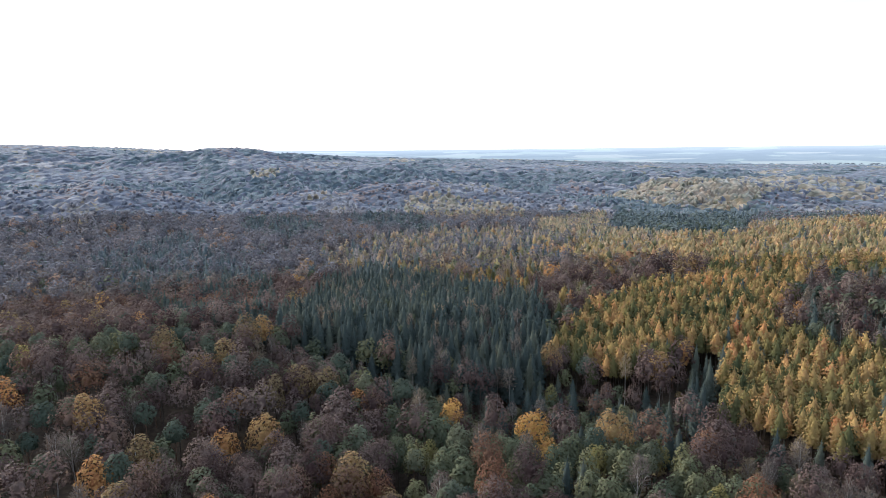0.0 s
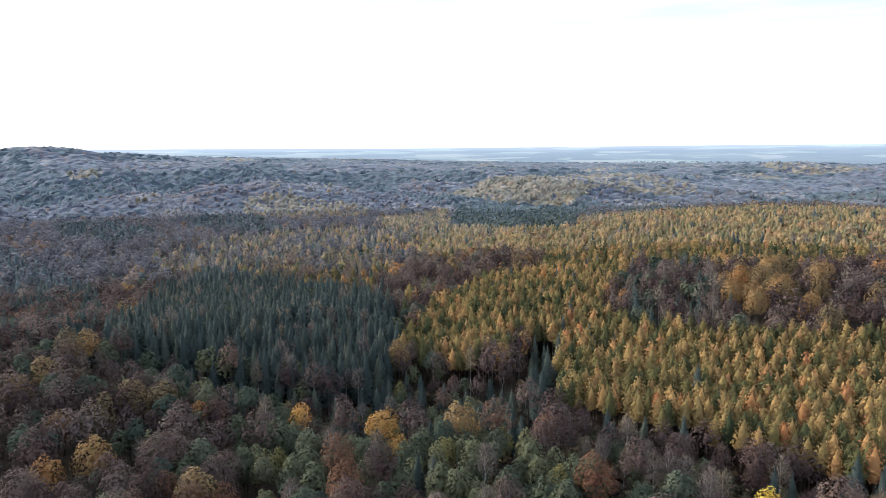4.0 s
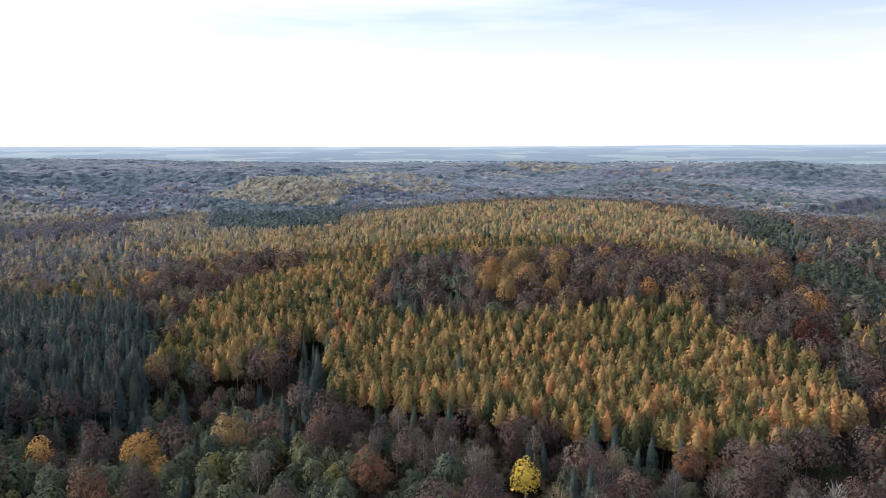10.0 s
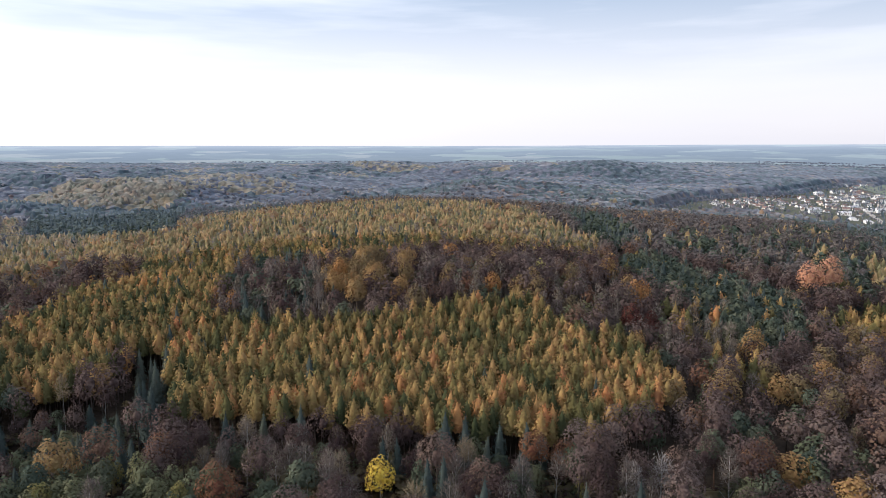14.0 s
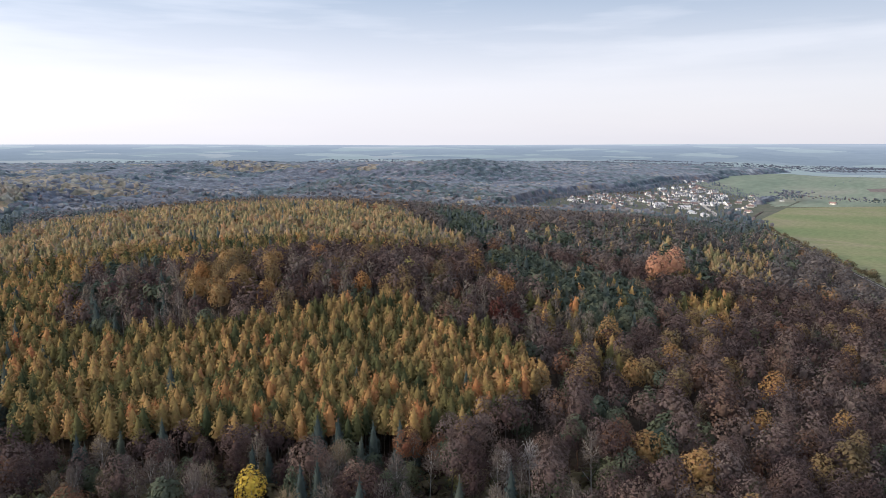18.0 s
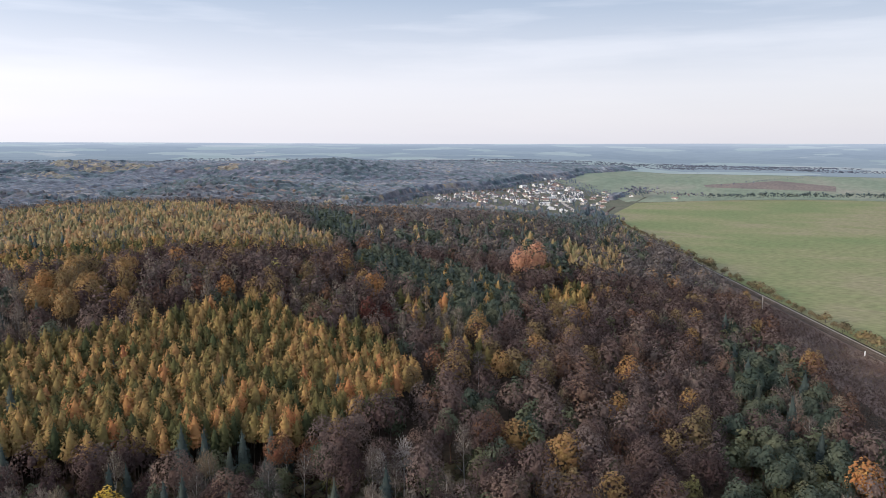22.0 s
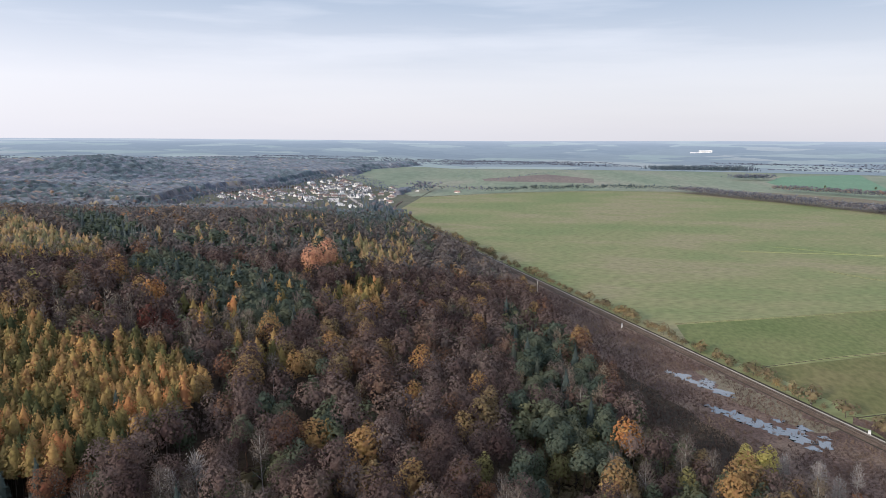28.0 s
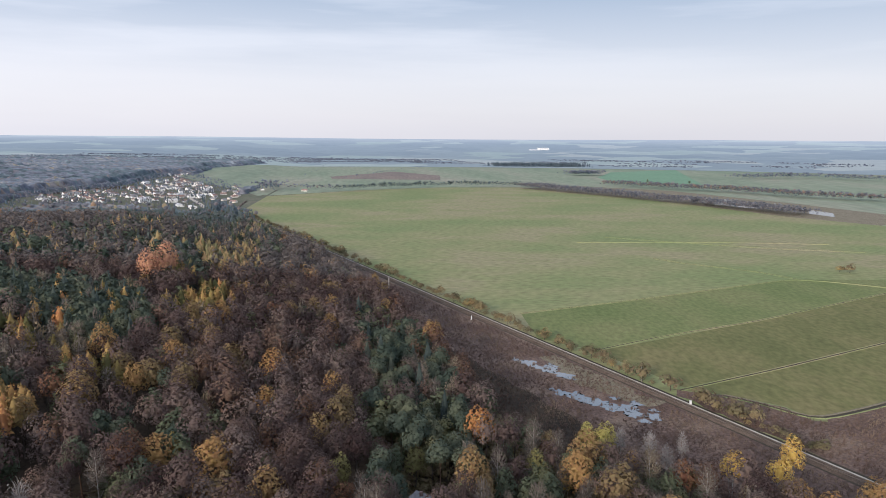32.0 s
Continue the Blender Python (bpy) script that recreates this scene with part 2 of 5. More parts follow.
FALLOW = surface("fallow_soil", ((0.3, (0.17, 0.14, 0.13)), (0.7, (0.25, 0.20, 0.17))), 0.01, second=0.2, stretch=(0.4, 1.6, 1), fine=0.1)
BALLAST = surface("ballast", ((0.3, (0.068, 0.048, 0.038)), (0.5, (0.099, 0.073, 0.057)), (0.7, (0.135, 0.102, 0.081))), 0.2, second=0.35, bump=0.8, fine=3.0)
CONCRETE = surface("pale_concrete", ((0.3, (0.38, 0.35, 0.31)), (0.7, (0.52, 0.48, 0.43))), 0.4, second=0.15)
STEEL, _nt, _b = material("rusty_rail", 0.5, 0.5)
_b.inputs["Metallic"].default_value = 0.7
_b.inputs["Base Color"].default_value = (0.22, 0.17, 0.14, 1)
WOOD = surface("weathered_wood", ((0.3, (0.112, 0.092, 0.074)), (0.7, (0.196, 0.165, 0.136))), 2.0, second=0.3)
WHITE_WALL = surface("white_render", ((0.3, (0.74, 0.74, 0.73)), (0.7, (0.84, 0.84, 0.83))), 0.15, second=0.06)
CREAM_WALL = surface("cream_render", ((0.3, (0.60, 0.56, 0.50)), (0.7, (0.70, 0.66, 0.60))), 0.15, second=0.08)
RED_ROOF = surface("clay_tiles", ((0.3, (0.22, 0.15, 0.135)), (0.7, (0.32, 0.22, 0.19))), 0.2, second=0.2, fine=1.5)
GREY_ROOF = surface("grey_tiles", ((0.3, (0.20, 0.20, 0.21)), (0.7, (0.33, 0.33, 0.35))), 0.2, second=0.2, fine=1.5)
PALE_ROOF = surface("pale_sheet_roof", ((0.3, (0.55, 0.55, 0.57)), (0.7, (0.70, 0.70, 0.72))), 0.2, second=0.1)
DARK_GLASS, _nt, _b = material("window_glass", 0.08, 0.5)
_b.inputs["Base Color"].default_value = (0.03, 0.035, 0.04, 1)
GARDEN = surface("garden_ground", ((0.3, (0.085, 0.09, 0.065)), (0.5, (0.12, 0.125, 0.085)), (0.7, (0.16, 0.145, 0.11))), 0.02, second=0.25, fine=0.2)
WATER, _nt, _b = material("still_water", 0.03, 1.0)
_b.inputs["Base Color"].default_value = (0.035, 0.035, 0.03, 1)
_b.inputs["IOR"].default_value = 2.8
_w = _nt.nodes.new("ShaderNodeTexNoise")
_w.inputs["Scale"].default_value = 1.2
_bp = _nt.nodes.new("ShaderNodeBump")
_bp.inputs["Strength"].default_value, _bp.inputs["Distance"].default_value = 0.04, 0.05
_nt.links.new(_w.outputs["Fac"], _bp.inputs["Height"])
_nt.links.new(_bp.outputs["Normal"], _b.inputs["Normal"])


def distance_land():
    """The land beyond the last woods: a self-lit patchwork of woods and pale fields with blue-grey haze painted in."""
    m = bpy.data.materials.new("glowing_hazy_land")
    m.use_nodes = True
    nt = m.node_tree
    n, l = nt.nodes, nt.links
    geo = n.new("ShaderNodeNewGeometry")
    warp = n.new("ShaderNodeTexNoise")
    warp.inputs["Scale"].default_value, warp.inputs["Detail"].default_value = 0.004, 4
    l.new(geo.outputs["Position"], warp.inputs["Vector"])
    push = n.new("ShaderNodeVectorMath")
    push.operation = "MULTIPLY_ADD"
    push.inputs[1].default_value = (300, 300, 0)
    l.new(warp.outputs["Color"], push.inputs[0])
    l.new(geo.outputs["Position"], push.inputs[2])
    flat = n.new("ShaderNodeVectorMath")
    flat.operation = "MULTIPLY"
    flat.inputs[1].default_value = (1, 1, 0)
    l.new(push.outputs["Vector"], flat.inputs[0])
    cells = n.new("ShaderNodeTexVoronoi")
    cells.inputs["Scale"].default_value = 0.0038
    l.new(flat.outputs["Vector"], cells.inputs["Vector"])
    sep = n.new("ShaderNodeSeparateXYZ")
    l.new(cells.outputs["Color"], sep.inputs["Vector"])
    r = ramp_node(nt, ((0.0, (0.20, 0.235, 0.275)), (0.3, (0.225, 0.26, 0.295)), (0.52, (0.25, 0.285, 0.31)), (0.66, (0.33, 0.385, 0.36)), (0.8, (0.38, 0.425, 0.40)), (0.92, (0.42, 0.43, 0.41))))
    r.color_ramp.interpolation = "CONSTANT"
    l.new(sep.outputs["X"], r.inputs["Fac"])
    # tree tops and furrows inside the patches
    grain = n.new("ShaderNodeTexNoise")
    grain.inputs["Scale"].default_value, grain.inputs["Detail"].default_value = 0.02, 5
    l.new(geo.outputs["Position"], grain.inputs["Vector"])
    gain = n.new("ShaderNodeMapRange")
    gain.inputs["To Min"].default_value, gain.inputs["To Max"].default_value = 0.72, 1.28
    l.new(grain.outputs["Fac"], gain.inputs["Value"])
    hs = n.new("ShaderNodeHueSaturation")
    l.new(gain.outputs["Result"], hs.inputs["Value"])
    l.new(r.outputs["Color"], hs.inputs["Color"])
    # painted haze: colour turns paler and bluer with distance, up to the horizon
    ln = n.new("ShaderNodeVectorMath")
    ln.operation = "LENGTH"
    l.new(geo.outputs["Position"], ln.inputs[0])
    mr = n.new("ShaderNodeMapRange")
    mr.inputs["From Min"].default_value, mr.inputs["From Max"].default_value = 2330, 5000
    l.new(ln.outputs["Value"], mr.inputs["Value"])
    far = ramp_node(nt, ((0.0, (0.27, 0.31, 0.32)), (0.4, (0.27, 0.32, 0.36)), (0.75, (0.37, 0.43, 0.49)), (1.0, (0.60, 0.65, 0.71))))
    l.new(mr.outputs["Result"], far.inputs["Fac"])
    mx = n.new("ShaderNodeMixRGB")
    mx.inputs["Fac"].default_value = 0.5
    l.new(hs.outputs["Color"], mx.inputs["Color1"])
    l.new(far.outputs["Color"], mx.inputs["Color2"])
    # the backdrop glows by itself and takes no light from sun or sky
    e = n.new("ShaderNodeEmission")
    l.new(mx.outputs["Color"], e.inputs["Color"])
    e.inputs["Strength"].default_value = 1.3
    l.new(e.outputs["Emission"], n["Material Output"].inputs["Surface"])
    return m


DISTANCE = distance_land()
REED = surface("reed_litter", ((0.3, (0.092, 0.060, 0.050)), (0.5, (0.145, 0.100, 0.082)), (0.72, (0.225, 0.165, 0.125))), 0.045, second=0.4, bump=0.8, fine=0.9)
DIRT = surface("ditch_soil", ((0.3, (0.04, 0.036, 0.026)), (0.7, (0.075, 0.062, 0.045))), 0.3, second=0.3)
STRAW = surface("dry_grass", ((0.3, (0.16, 0.14, 0.095)), (0.7, (0.24, 0.205, 0.15))), 0.12, second=0.3)

# ---- lie of the land: metres, camera hovers over the origin, meadow at z = 0 ----
def smooth(a, b, v):
    t = np.clip((v - a) / (b - a), 0.0, 1.0)
    return t * t * (3 - 2 * t)


RAIL_A, RAIL_B = np.array((895.0, 166.0)), np.array((167.0, -141.0))
RAIL_DIR = (RAIL_B - RAIL_A) / np.linalg.norm(RAIL_B - RAIL_A)
RAIL_NORMAL = np.array((RAIL_DIR[1], -RAIL_DIR[0]))     # points to the forest side
if RAIL_NORMAL[1] < 0:
    RAIL_NORMAL = -RAIL_NORMAL


def rail_side(x, y):
    """Metres from the railway, positive on the forest side."""
    straight = (x - RAIL_A[0]) * RAIL_NORMAL[0] + (y - RAIL_A[1]) * RAIL_NORMAL[1]
    return np.maximum(straight, y - RAIL_A[1] - 16)     # beyond the bend it runs due east


# hills: bearing, distance, height, spread across and along the bearing
HILLS = (
    (42, 525, 30, 155, 215),
    (75, 555, 13, 105, 85),
    (46, 290, 9, 65, 38),
    (17, 1090, 36, 150, 125),
    (-20, 252, 17, 90, 42),
    (2, 240, -5, 75, 38),
    (-38, 2700, 92, 1000, 850),
    (-14, 1250, 30, 330, 260),
    (2, 560, 6, 150, 120),
    (52, 1750, 14, 700, 300),
    (5, 2100, 16, 420, 260),
    (-29, 880, 23, 140, 90),
    (-18, 1330, 27, 190, 110),
    (-4, 960, 16, 120, 80),
    (4, 1450, 23, 150, 100),
    (31, 1280, 20, 180, 100),
    (39, 1650, 17, 220, 120),
    (50, 1130, 16, 150, 85),
    (57, 1520, 23, 200, 110),
    (-31, 1800, 30, 260, 130),
)


def waves(x, y, size, seed=0.0):
    """A smooth field between about 0 and 1, for patches of that size."""
    k = 2 * np.pi / size
    v = (np.sin(k * (x * 0.83 + y * 0.55) + seed) + np.sin(k * (x * -0.47 + y * 0.91) * 1.3 + 1.7 * seed + 1)
         + np.sin(k * (x * 0.21 - y * 1.1) * 0.73 + 2.3 * seed + 2) + 0.6 * np.sin(k * (x * 1.4 + y * 0.6) * 1.9 + seed))
    return 0.5 + v / 6.5


def folds(x, y):
    """Rolling wooded hills and side valleys of the country beyond the first hill."""
    return 26 * (waves(x, y, 520, 2.0) - 0.5) + 15 * (waves(x, y, 230, 5.0) - 0.5)


def ground_z(x, y):
    x, y = np.asarray(x, float), np.asarray(y, float)
    s = rail_side(x, y)
    r = np.hypot(x, y)
    wood = smooth(55, 180, s)
    z = 3.0 * wood
    for bearing, dist, height, across, along in HILLS:
        b = math.radians(bearing)
        u = x * math.sin(b) + y * math.cos(b) - dist
        v = x * math.cos(b) - y * math.sin(b)
        z = z + height * np.exp(-0.5 * ((u / along) ** 2 + (v / across) ** 2)) * smooth(35, 150, s)
    z = z + 17 * smooth(900, 2600, r) * smooth(100, 900, s)
    z = z + folds(x, y) * smooth(680, 900, r) * smooth(330, 650, s) * (1 - smooth(1250, 1950, r))
    z = z + (95.0 - z) * smooth(2300, 5600, r) ** 1.35
    return z

CLEARINGS = ((155, -11, 9), (97, 117, 7), (93, 113, 7), (88, 108, 7), (83, 102, 6), (24, 178, 6), (26, 171, 5), (2, 191, 4), (163, 46, 5), (165, -96, 5), (165, -110, 6), (183, -66, 5), (30, 152, 4), (367, 105, 9), (356, 106, 9), (137, 70, 4), (254, 193, 5), (-139, 224, 5), (-72, 212, 6), (119, 117, 4), (418, -9, 7))

# ---- trees ----
rng = np.random.default_rng(7)


def tufts(centres, axis, size, flat=0.55, rg=rng):
    """One small irregular triangle at each centre, facing roughly along axis."""
    n = len(centres)
    nrm = axis + flat * rg.normal(size=(n, 3))
    nrm /= np.linalg.norm(nrm, axis=1, keepdims=True) + 1e-9
    ref = rg.normal(size=(n, 3))
    a = np.cross(nrm, ref)
    a /= np.linalg.norm(a, axis=1, keepdims=True) + 1e-9
    b = np.cross(nrm, a)
    s = size * rg.uniform(0.65, 1.35, (n, 1))
    v = np.stack((centres + a * s, centres - 0.55 * a * s + 0.85 * b * s, centres - 0.5 * a * s - 0.9 * b * s), 1)
    return v.reshape(-1, 3), np.arange(3 * n).reshape(-1, 3)


def slivers(base, way, length, width, rg=rng):
    """Thin twigs from base along way."""
    n = len(base)
    ref = rg.normal(size=(n, 3))
    a = np.cross(way, ref)
    a /= np.linalg.norm(a, axis=1, keepdims=True) + 1e-9
    ln = length * rg.uniform(0.6, 1.3, (n, 1))
    v = np.stack((base + a * width, base - a * width, base + way * ln), 1)
    return v.reshape(-1, 3), np.arange(3 * n).reshape(-1, 3)


def join(*parts):
    vs, fs, k = [], [], 0
    for v, f in parts:
        vs.append(v)
        fs.append(f + k)
        k += len(v)
    return np.concatenate(vs), np.concatenate(fs)


def stick(a, b, ra, rb, sides=5):
    """A tapered limb from a to b, in triangles."""
    a, b = np.asarray(a, float), np.asarray(b, float)
    d = (b - a) / (np.linalg.norm(b - a) + 1e-9)
    u = np.cross(d, (0.31, 0.9, 0.2))
    u /= np.linalg.norm(u)
    w = np.cross(d, u)
    ang = np.arange(sides) * 2 * np.pi / sides
    ring = np.cos(ang)[:, None] * u + np.sin(ang)[:, None] * w
    v = np.concatenate((a + ring * ra, b + ring * rb))
    i = np.arange(sides)
    j = (i + 1) % sides
    return v, np.concatenate((np.stack((i, j, j + sides), 1), np.stack((i, j + sides, i + sides), 1)))


def cone_crown(n, height, base, radius, size, rg, power=0.85, droop=0.35):
    """Larch or spruce: tufts along tiers of boughs on a slim cone."""
    u = 1 - np.sqrt(rg.uniform(0, 1, n)) * 0.999
    tiers = np.round(u * 13) / 13
    u = np.clip(0.55 * u + 0.45 * tiers + rg.normal(0, 0.012, n), 0, 0.985)
    az = rg.uniform(0, 2 * np.pi, n)
    lump = 1 + 0.2 * np.sin(az * 3 + tiers * 40) + 0.11 * rg.normal(size=n)
    r = radius * (1 - u) ** power * lump * rg.uniform(0.82, 1.0, n) + 0.05
    low = smooth(0, 0.3, u) * 0.4 + 0.6
    z = height * (base + (1 - base) * u) - droop * r * 0.5
    c = np.stack((np.cos(az) * r * low, np.sin(az) * r * low, z), 1)
    axis = np.stack((np.cos(az), np.sin(az), np.full(n, 0.75)), 1)
    sz = size * (1.1 - 0.6 * u)[:, None]
    v, f = tufts(c, axis, sz, 0.25, rg)
    # the dense inside of the crown
    k = np.arange(6) * np.pi / 3
    rings = [np.stack((np.cos(k + q) * radius * w, np.sin(k + q) * radius * w, np.full(6, height * (base + (1 - base) * zz))), 1) for q, w, zz in ((0, 0.3, 0.0), (0.5, 0.58, 0.16), (0.2, 0.36, 0.6))]
    cv = np.concatenate(rings + [np.array([[0, 0, height * 0.96]])])
    cf = []
    for q in range(2):
        for a in range(6):
            b = (a + 1) % 6
            cf += [(q * 6 + a, q * 6 + b, q * 6 + 6 + b), (q * 6 + a, q * 6 + 6 + b, q * 6 + 6 + a)]
    cf += [(12 + a, 12 + (a + 1) % 6, 18) for a in range(6)]
    v, f = join((v, f), (cv, np.array(cf)))
    top = np.array([[0.16, 0, height * 0.94], [-0.14, 0.14, height * 0.94], [0, 0, height * 1.0]])
    return join((v, f), (top, np.array([[0, 1, 2]])))


def shell(n, height, base, radius, rg, count, low=-0.45, deep=0.35):
    """Places and outward ways over a lumpy rounded crown: swellings round an egg-shaped envelope."""
    d = rg.normal(size=(n, 3))
    d[:, 2] = np.where(d[:, 2] < 0, d[:, 2] * 0.75, d[:, 2])
    d /= np.linalg.norm(d, axis=1, keepdims=True)
    d = d[d[:, 2] > low]
    k = rg.normal(size=(count, 3))
    k[:, 2] = np.abs(k[:, 2]) * 0.9 - 0.2
    k /= np.linalg.norm(k, axis=1, keepdims=True)
    near = (d @ k.T).max(1)
    swell = 0.70 + 0.42 * smooth(0.72, 0.98, near)
    half = height * (1 - base) / 2
    mid = height - half
    depth = 1 - deep * rg.uniform(0, 1, (len(d), 1)) ** 2
    p = d * swell[:, None] * depth * np.array((radius, radius, half * 0.98))
    p[:, :2] *= (1 - 0.22 * np.clip(d[:, 2:3], 0, 1))
    p[:, 2] += mid
    toward = k[(d @ k.T).argmax(1)]
    way = d * 0.75 + (d - toward * 0.55)
    way /= np.linalg.norm(way, axis=1, keepdims=True) + 1e-9
    return p, way


def dome(height, base, radius, frac, rg, n=7):
    """The dense inside of a rounded crown."""
    half, rows = height * (1 - base) / 2, []
    for lat, w in ((-0.55, 0.8), (0.05, 1.0), (0.6, 0.72)):
        k = np.arange(n) * 2 * np.pi / n + rg.uniform(0, 1)
        s = frac * radius * w * rg.uniform(0.78, 1.18, n)
        rows.append(np.stack((np.cos(k) * s, np.sin(k) * s, height - half + half * lat * frac * rg.uniform(0.85, 1.15, n)), 1))
    v = np.concatenate(rows + [np.array([[0, 0, height - half + half * frac]])])
    f = []
    for q in range(2):
        for a in range(n):
            b = (a + 1) % n
            f += [(q * n + a, q * n + b, q * n + n + b), (q * n + a, q * n + n + b, q * n + n + a)]
    f += [(2 * n + a, 2 * n + (a + 1) % n, 3 * n) for a in range(n)]
    return v, np.array(f)


def broad_crown(n, height, base, radius, size, rg, count=16, filled=True, up=0.25):
    p, d = shell(int(n * 1.25), height, base, radius, rg, count)
    leaves = tufts(p, d + np.array((0, 0, up)), size, 0.32, rg)
    return join(leaves, dome(height, base, radius, 0.36, rg)) if filled and n > 9 else leaves


def bare_crown(n, height, base, radius, length, rg, count=14, width=0.05):
    """Fine leafless twigs fanning up and out of the crown."""
    p, d = shell(int(n * 1.25), height, base, radius * 0.9, rg, count, -0.5, 0.6)
    way = d + np.array((0, 0, 0.4)) + 0.35 * rg.normal(size=p.shape)
    way /= np.linalg.norm(way, axis=1, keepdims=True)
    twigs = slivers(p - way * length * 0.5, way, length, width, rg)
    return twigs


def limbs_for(height, base, radius, trunk_r, rg, count=6, reach=0.6):
    parts = [stick((0, 0, -0.6), (0.1, 0, height * 0.55), trunk_r, trunk_r * 0.62, 6),
             stick((0.1, 0, height * 0.55), (rg.normal() * 0.3, rg.normal() * 0.3, height * 0.9), trunk_r * 0.62, 0.05, 5)]
    for k in range(count):
        az = 2.4 * k + rg.uniform(0, 1)
        z0 = height * (base * 0.9 + (0.75 - base) * k / count)
        r1 = radius * reach * rg.uniform(0.8, 1.25)
        parts.append(stick((0.05, 0, z0), (r1 * math.cos(az), r1 * math.sin(az), z0 + height * rg.uniform(0.12, 0.24)), trunk_r * 0.38, 0.04, 4))
    return join(*parts)


# species: height, crown base, crown radius, trunk radius, bark
KINDS = {
    "larch": (18, 0.56, 2.45, 0.14, BARK), "spruce": (19, 0.22, 2.75, 0.2, BARK), "pine": (16, 0.52, 3.1, 0.19, BARK_RED),
    "beech": (18.5, 0.38, 4.1, 0.27, BARK), "birch": (17, 0.36, 2.5, 0.13, BARK_PALE), "oak": (18, 0.33, 4.0, 0.25, BARK),
    "alder": (14, 0.24, 3.0, 0.18, BARK), "gold": (14, 0.26, 2.9, 0.16, BARK_PALE), "shrub": (3.4, 0.08, 1.7, 0.06, BARK), "reed": (1.6, 0.0, 0.9, 0.02, BARK),
}


def crown_shape(kind, n, rg, coarse=1.0):
    """Crown of one tree with about n pieces; coarse enlarges the pieces when there are fewer."""
    h, base, r, _, _ = KINDS[kind]
    if kind == "larch":
        return cone_crown(n, h, base, r, 0.36 * coarse, rg, 0.46, 0.3)
    if kind == "spruce":
        return cone_crown(n * 5 // 4, h, base, r, 0.40 * coarse, rg, 0.78, 0.6)
    if kind == "pine":
        return broad_crown(n, h, base, r, 0.40 * coarse, rg, 11)
    if kind == "beech":
        return join(bare_crown(n // 3, h, base, r, 1.2 * coarse ** 0.4, rg, 18, 0.05 * coarse), broad_crown(n * 5 // 4, h, base, r, 0.30 * coarse, rg, 15, False, 0.3), dome(h, base, r, 0.3, rg, 7))
    if kind == "birch":
        return join(bare_crown(n, h, base, r, 1.4 * coarse ** 0.4, rg, 12, 0.075 * coarse), broad_crown(max(n // 3, 3), h, base, r, 0.2 * coarse, rg, 12, False))
    if kind == "oak":
        return broad_crown(n, h, base, r, 0.42 * coarse, rg, 18)
    if kind == "gold":
        return broad_crown(n, h, base, r, 0.33 * coarse, rg, 14)
    if kind == "shrub":
        return broad_crown(n, h, base, r, 0.30 * coarse, rg, 7)
    if kind == "reed":
        a = rg.uniform(0, 2 * np.pi, n)
        c = np.stack((np.cos(a) * r * rg.uniform(0, 1, n), np.sin(a) * r * rg.uniform(0, 1, n), np.zeros(n)), 1)
        return slivers(c, np.stack((0.3 * rg.normal(size=n), 0.3 * rg.normal(size=n), np.ones(n)), 1), 1.3, 0.16 * coarse, rg)
    return broad_crown(n, h, base, r, 0.36 * coarse, rg, 14)


def crown_normals(kind, v, f, lift=0.12, round_share=0.36):
    """Normals that follow the swell of the whole crown, so that its tufts shade as one soft mass; turns the faces to suit."""
    h, base, r, _, _ = KINDS[kind]
    half = h * (1 - base) / 2
    if kind in ("larch", "spruce"):
        d = np.stack((v[:, 0] / r, v[:, 1] / r, np.full(len(v), 0.42) + 0.5 * smooth(0.75, 1.0, v[:, 2] / h)), 1)
    else:
        d = np.stack((v[:, 0] / r, v[:, 1] / r, (v[:, 2] - h + half) / half), 1)
    d /= np.linalg.norm(d, axis=1, keepdims=True) + 1e-9
    a, b, c = v[f[:, 0]], v[f[:, 1]], v[f[:, 2]]
    fn = np.cross(b - a, c - a)
    fn /= np.linalg.norm(fn, axis=1, keepdims=True) + 1e-9
    back = (fn * d[f].mean(1)).sum(1) < 0
    f = np.where(back[:, None], f[:, ::-1], f)
    fn = np.where(back[:, None], -fn, fn)
    own = np.zeros_like(v)
    for k in range(3):
        np.add.at(own, f[:, k], fn)
    own /= np.linalg.norm(own, axis=1, keepdims=True) + 1e-9
    n = round_share * d + (1 - round_share) * own + np.array((0, 0, lift))
    return f, n / (np.linalg.norm(n, axis=1, keepdims=True) + 1e-9)


def mesh_of(name, verts, tris, mats, tint=None, mat_index=None, normals=None):
    me = bpy.data.meshes.new(name)
    me.vertices.add(len(verts))
    me.vertices.foreach_set("co", np.asarray(verts, np.float32).ravel())
    me.loops.add(3 * len(tris))
    me.loops.foreach_set("vertex_index", np.asarray(tris, np.int32).ravel())
    me.polygons.add(len(tris))
    me.polygons.foreach_set("loop_start", np.arange(0, 3 * len(tris), 3, dtype=np.int32))
    for m in mats:
        me.materials.append(m)
    if mat_index is not None:
        me.polygons.foreach_set("material_index", np.asarray(mat_index, np.int32))
    if tint is not None:
        at = me.attributes.new("tint", "FLOAT", "POINT")
        at.data.foreach_set("value", np.asarray(tint, np.float32))
    if normals is not None:
        me.polygons.foreach_set("use_smooth", np.ones(len(tris), bool))
        at = me.attributes.new("custom_normal", "FLOAT_VECTOR", "POINT")
        at.data.foreach_set("vector", np.asarray(normals, np.float32).ravel())
    me.update(calc_edges=True)
    return me


